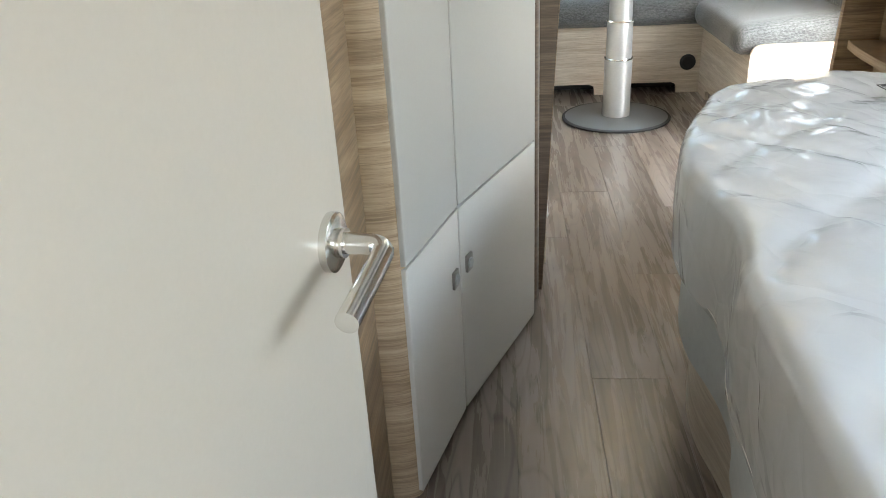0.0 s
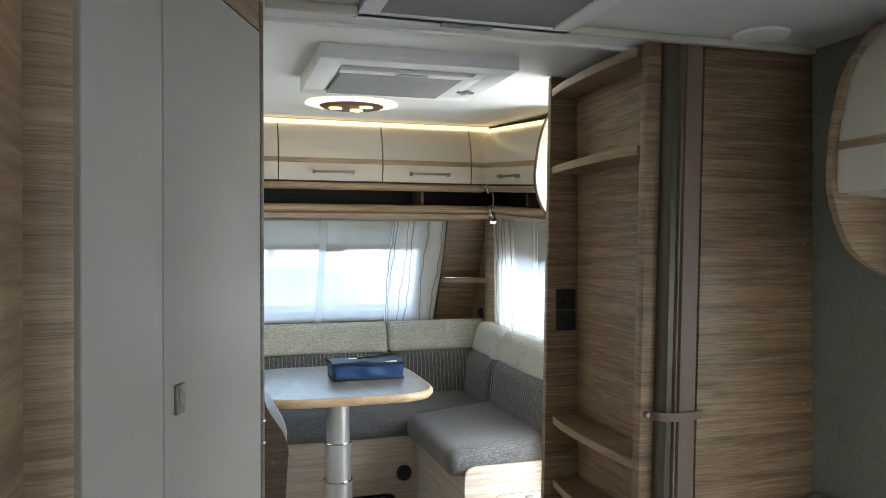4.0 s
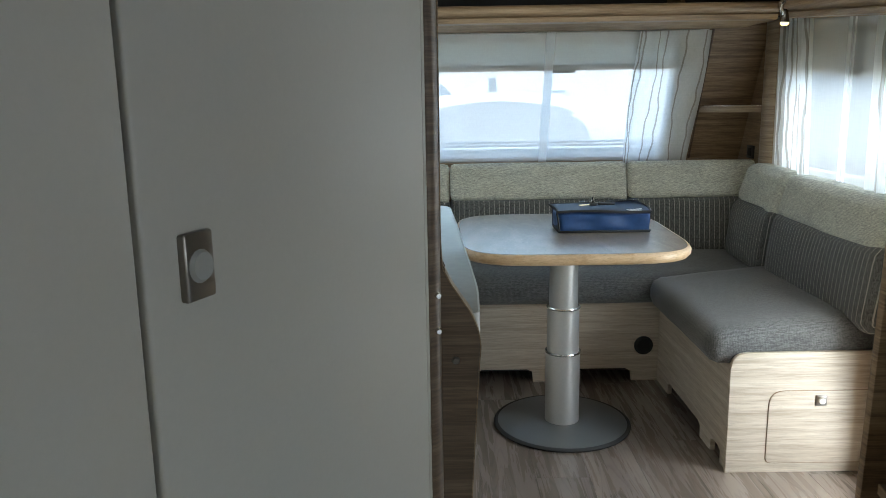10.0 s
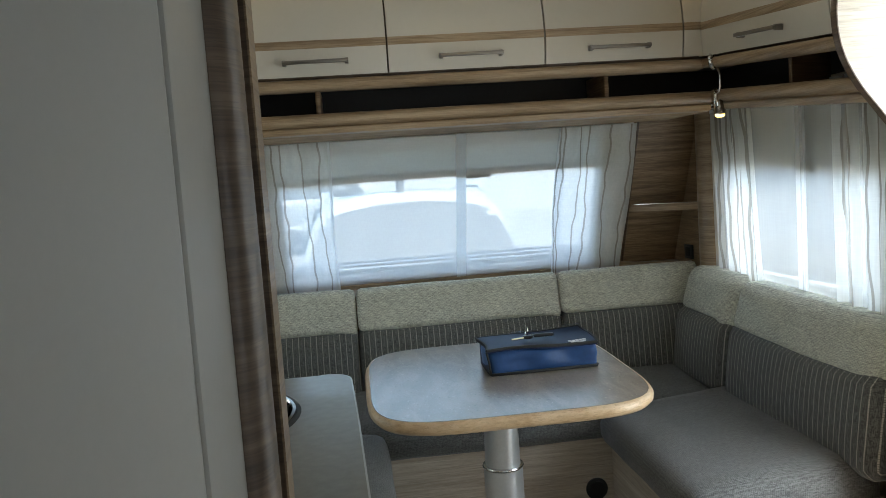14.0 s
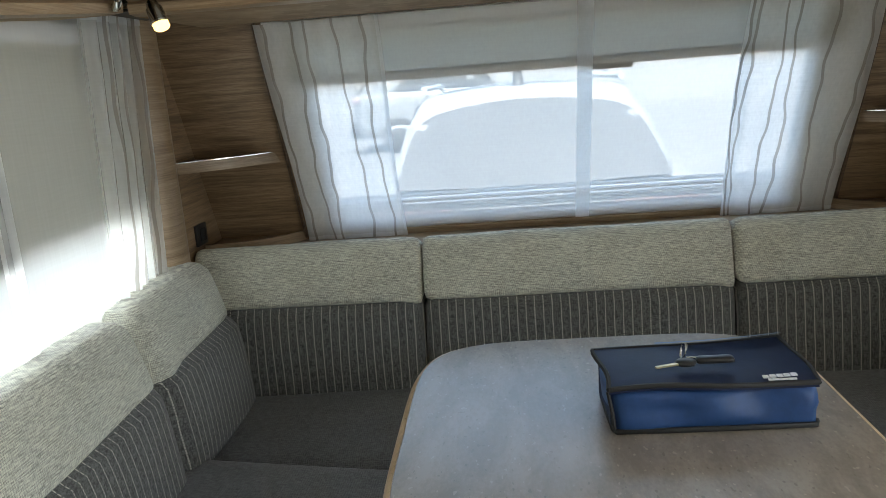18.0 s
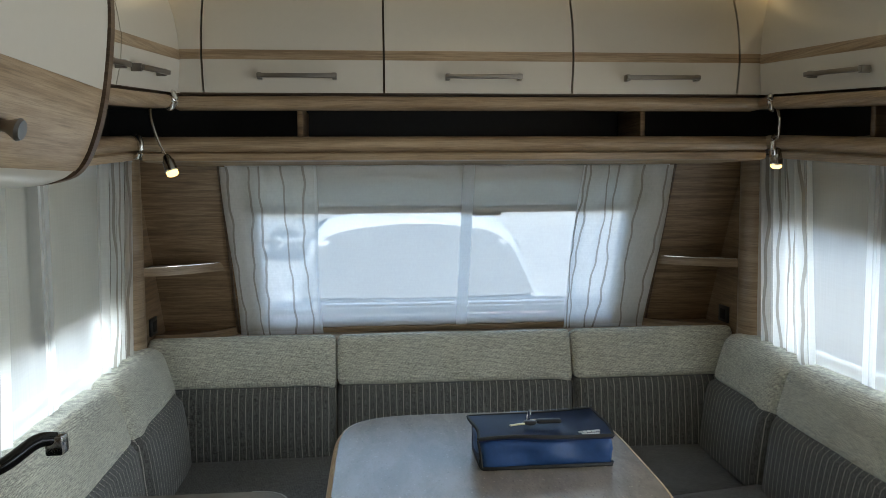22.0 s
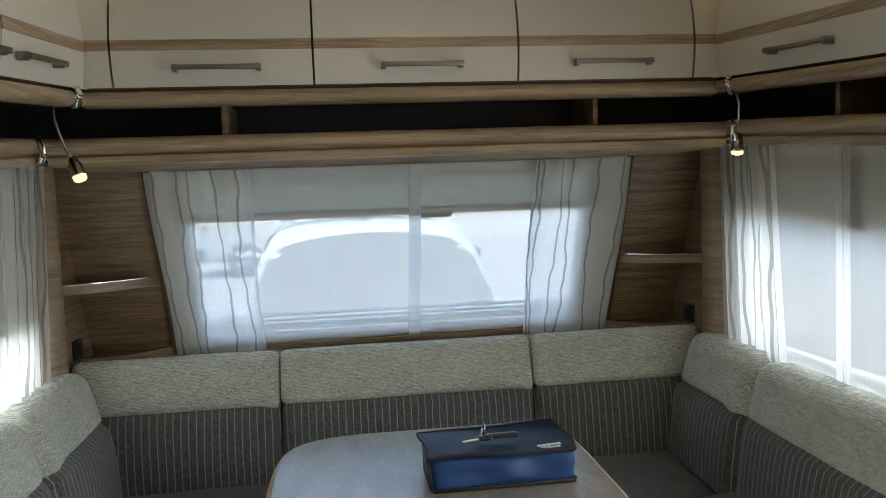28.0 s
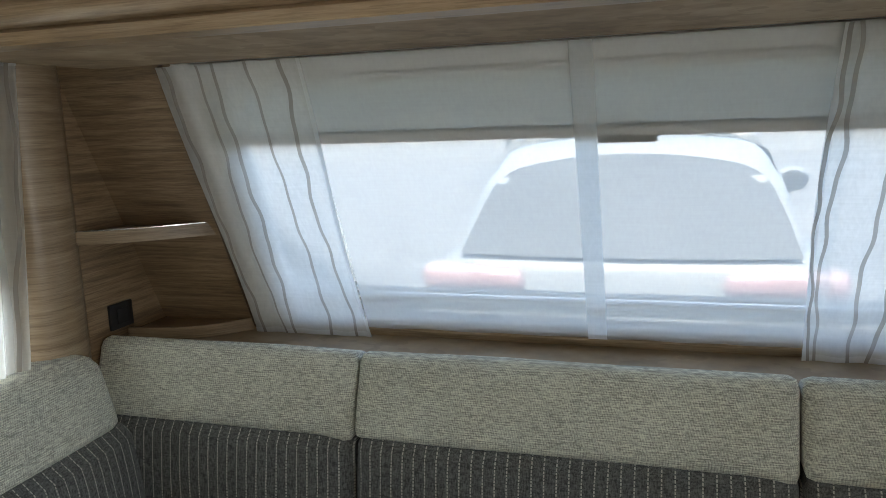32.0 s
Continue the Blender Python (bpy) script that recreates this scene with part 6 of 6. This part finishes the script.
lamp = thing("ceiling_lamp", (0.045, -1.18, 2.0), "oval glowing ceiling lamp with three round LEDs in a dark centre", "lamp")
LZ = 1.998
part("glow_ring", lathe([(0.150, LZ + 0.006), (0.152, LZ - 0.004), (0.215, LZ + 0.004), (0.205, LZ + 0.010)], 0.030, -1.215, 64, 0.92, 0.74), LAMP_GLOW, lamp, "glowing translucent outer ring", smooth=50)
part("plate", lathe([(0.0, LZ - 0.012), (0.135, LZ - 0.012), (0.150, LZ - 0.006), (0.150, LZ + 0.004)], 0.030, -1.215, 64, 0.92, 0.74), WOOD_DARK, lamp, "dark wood-look centre plate", smooth=50)
for dx, dy in ((-0.075, 0.015), (0.03, 0.06), (0.06, -0.055)):
    part("led", lathe([(0.0, LZ - 0.017), (0.026, LZ - 0.017), (0.028, LZ - 0.0125)], 0.030 + dx * 0.92, -1.215 + dy * 0.75, 24, 1.0, 0.8), BULB, lamp, "round white LED", smooth=50)

# ---- outside ----
ground = part("ground", prism([(-150, -0.9), (150, -0.9), (150, 0.75), (14, 0.07), (11, 0.05), (8.5, -0.10), (6.5, -0.24), (5.2, -0.30), (1.7, -0.30), (0.9, -0.52), (-150, -0.52)], "x", -150, 150), ASPHALT, smooth=30)
tagged(ground, "pale sunlit asphalt yard around the caravan", "ground", kind="structure")


def car(px, py, turn, label, gz):
    c = thing("car", (px, py, gz), label, "car", "parked cars")
    m = Matrix.Translation((px, py, gz)) @ Matrix.Rotation(radians(turn), 4, "Z")

    def fix(ob):
        ob.data.transform(m)
        return ob

    def tail(z):
        return 0.06 + 0.80 * max(0.0, z - 1.06)

    body = soft_box(-0.885, 0.0, 0.28, 0.885, 4.35, 1.13, 0.15, 0.10, 0.0, lambda p: (p.x * (1 - 0.10 * max(0, p.z - 0.75)), p.y + 0.10 * max(0, p.z - 0.80) * (p.y < 0.6), p.z - 0.16 * max(0, (p.y - 3.0) / 1.35) * (p.z > 0.8)))
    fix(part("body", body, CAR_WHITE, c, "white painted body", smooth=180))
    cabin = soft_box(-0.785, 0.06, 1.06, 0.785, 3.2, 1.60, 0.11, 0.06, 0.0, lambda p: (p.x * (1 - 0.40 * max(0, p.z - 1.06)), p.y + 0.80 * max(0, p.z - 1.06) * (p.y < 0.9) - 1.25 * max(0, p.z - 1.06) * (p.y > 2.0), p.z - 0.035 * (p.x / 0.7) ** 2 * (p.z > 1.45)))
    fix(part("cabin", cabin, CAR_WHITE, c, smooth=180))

    def glass(u, v):
        z = 1.095 + 0.435 * v
        w = 0.725 - 0.125 * v - 0.10 * v ** 9
        return (w * (2 * u - 1), tail(z) - 0.034 + 0.008 * (2 * u - 1) ** 2, z - 0.055 * (2 * u - 1) ** 2 * v + 0.012 * (2 * u - 1) ** 2 * (1 - v))

    fix(part("rear_window", sheet(glass, 20, 14), CAR_GLASS, c, "tinted rear window, its grey lifted for haze", smooth=180))
    for s in (-1, 1):
        fix(part("side_window", sheet(lambda u, v: (s * (0.822 - 0.31 * (0.10 + 0.36 * v)), 0.80 + 0.30 * v + (1.9 - 0.6 * v) * u, 1.14 + 0.36 * v), 6, 4), CAR_GLASS, c, smooth=180))
        fix(part("tail_light", soft_box(min(s * 0.42, s * 0.895), -0.015, 0.945, max(s * 0.42, s * 0.895), 0.16, 1.06, 0.035, 0.03, 0.0, lambda p: (p.x, p.y, p.z - 0.10 * max(0, 0.62 - abs(p.x)) * (p.z > 1.0))), HAZED_LENS, c, "red tail light, paled for the haze of the nets", smooth=180))
        m_ = part("mirror", soft_box(min(s * 0.84, s * 1.04), 2.15, 1.17, max(s * 0.84, s * 1.04), 2.30, 1.33, 0.072, 0.02), CAR_WHITE, c, smooth=180)
        fix(m_)
        fix(part("mirror_glass", prism([(s * 0.94 + 0.085 * math.cos(k * math.pi / 12), 1.25 + 0.062 * math.sin(k * math.pi / 12)) for k in range(24)], "y", 2.141, 2.149, 0.002), CAR_GLASS, m_, smooth=180))
        fix(part("mirror_stalk", tube([(s * 0.80, 2.24, 1.14), (s * 0.93, 2.23, 1.18)], 0.025, 8), CAR_BLACK, c, smooth=60))
        fix(part("roof_rail", tube([(s * 0.57, 0.70, 1.575), (s * 0.60, 0.85, 1.61), (s * 0.60, 2.2, 1.61), (s * 0.58, 2.4, 1.57)], 0.018, 8), ALU, c, smooth=60))
        for wy in (0.85, 3.50):
            a, b = s * 0.72, s * 0.925
            w = part("wheel", tube([(a, wy, 0.33), (a + s * 0.01, wy, 0.33), (b - s * 0.03, wy, 0.33), (b, wy, 0.33)], [0.30, 0.33, 0.33, 0.29], 32), TYRE, c, "black tyre", smooth=50)
            fix(w)
            fix(part("rim", tube([(b, wy, 0.33), (b + s * 0.008, wy, 0.33)], [0.215, 0.21], 28), CAR_BLACK, w, smooth=40))
            for k in range(5):
                ang = 2 * math.pi * k / 5
                cy_, cz_ = math.cos(ang), math.sin(ang)
                fix(part("spoke", tube([(b + s * 0.012, wy + 0.03 * cy_, 0.33 + 0.03 * cz_), (b + s * 0.010, wy + 0.19 * cy_, 0.33 + 0.19 * cz_)], [0.035, 0.028], 6), ALU, w, smooth=40))
    fix(part("bumper", soft_box(-0.88, -0.06, 0.30, 0.88, 0.12, 0.60, 0.06, 0.06), CAR_BLACK, c, smooth=180))
    fix(part("number_plate", box(-0.26, -0.018, 0.72, 0.26, -0.002, 0.83, 0.003), WHITE, c, "plain pale number plate"))
    fin = prism([(0.56, 1.57), (0.80, 1.575), (0.745, 1.61), (0.70, 1.71), (0.665, 1.71)], "x", -0.055, 0.0, 0.012)
    fix(part("antenna", fin, CAR_BLACK, c, "dark shark-fin antenna", smooth=60))
    return c


car(-0.01, 1.80, 0, "white estate car parked behind the front window", -0.30)
car(-2.85, 13.1, -90, "white car parked sideways further off in the yard", 0.065)
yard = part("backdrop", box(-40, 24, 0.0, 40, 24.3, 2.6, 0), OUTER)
# added wall, made up to whiten the view through the side window
yard_side = part("backdrop", box(7.0, -20, -0.52, 7.3, 16, 2.6, 0), WALL_SUN_TONE)
tagged(yard_side, "added wall with a sunlit tone that whitens the side window view", "backdrop", kind="structure")
tagged(yard, "pale wall at the far side of the yard", "backdrop", kind="structure")

# ---- floor planks, last ----
PW, PL, PT = 0.184, 1.22, 0.004
pm = bpy.data.meshes.new("plank")
bmp = box(0.0002, 0.0002, -PT, PW - 0.0002, PL - 0.0002, 0.0, 0.0006, 1)
bmp.to_mesh(pm)
bmp.free()
pm.materials.append(PLANK)
col = 0
x = -1.10 + 0.045
while x < 1.08:
    y = -6.2 + (0.0, 0.52, 0.86, 0.27, 0.68)[col % 5]
    while y < 0.2:
        pk = new("plank", pm)
        pk.location = (x, y, 0)
        pk.parent = floor
        y += PL
    x += PW
    col += 1
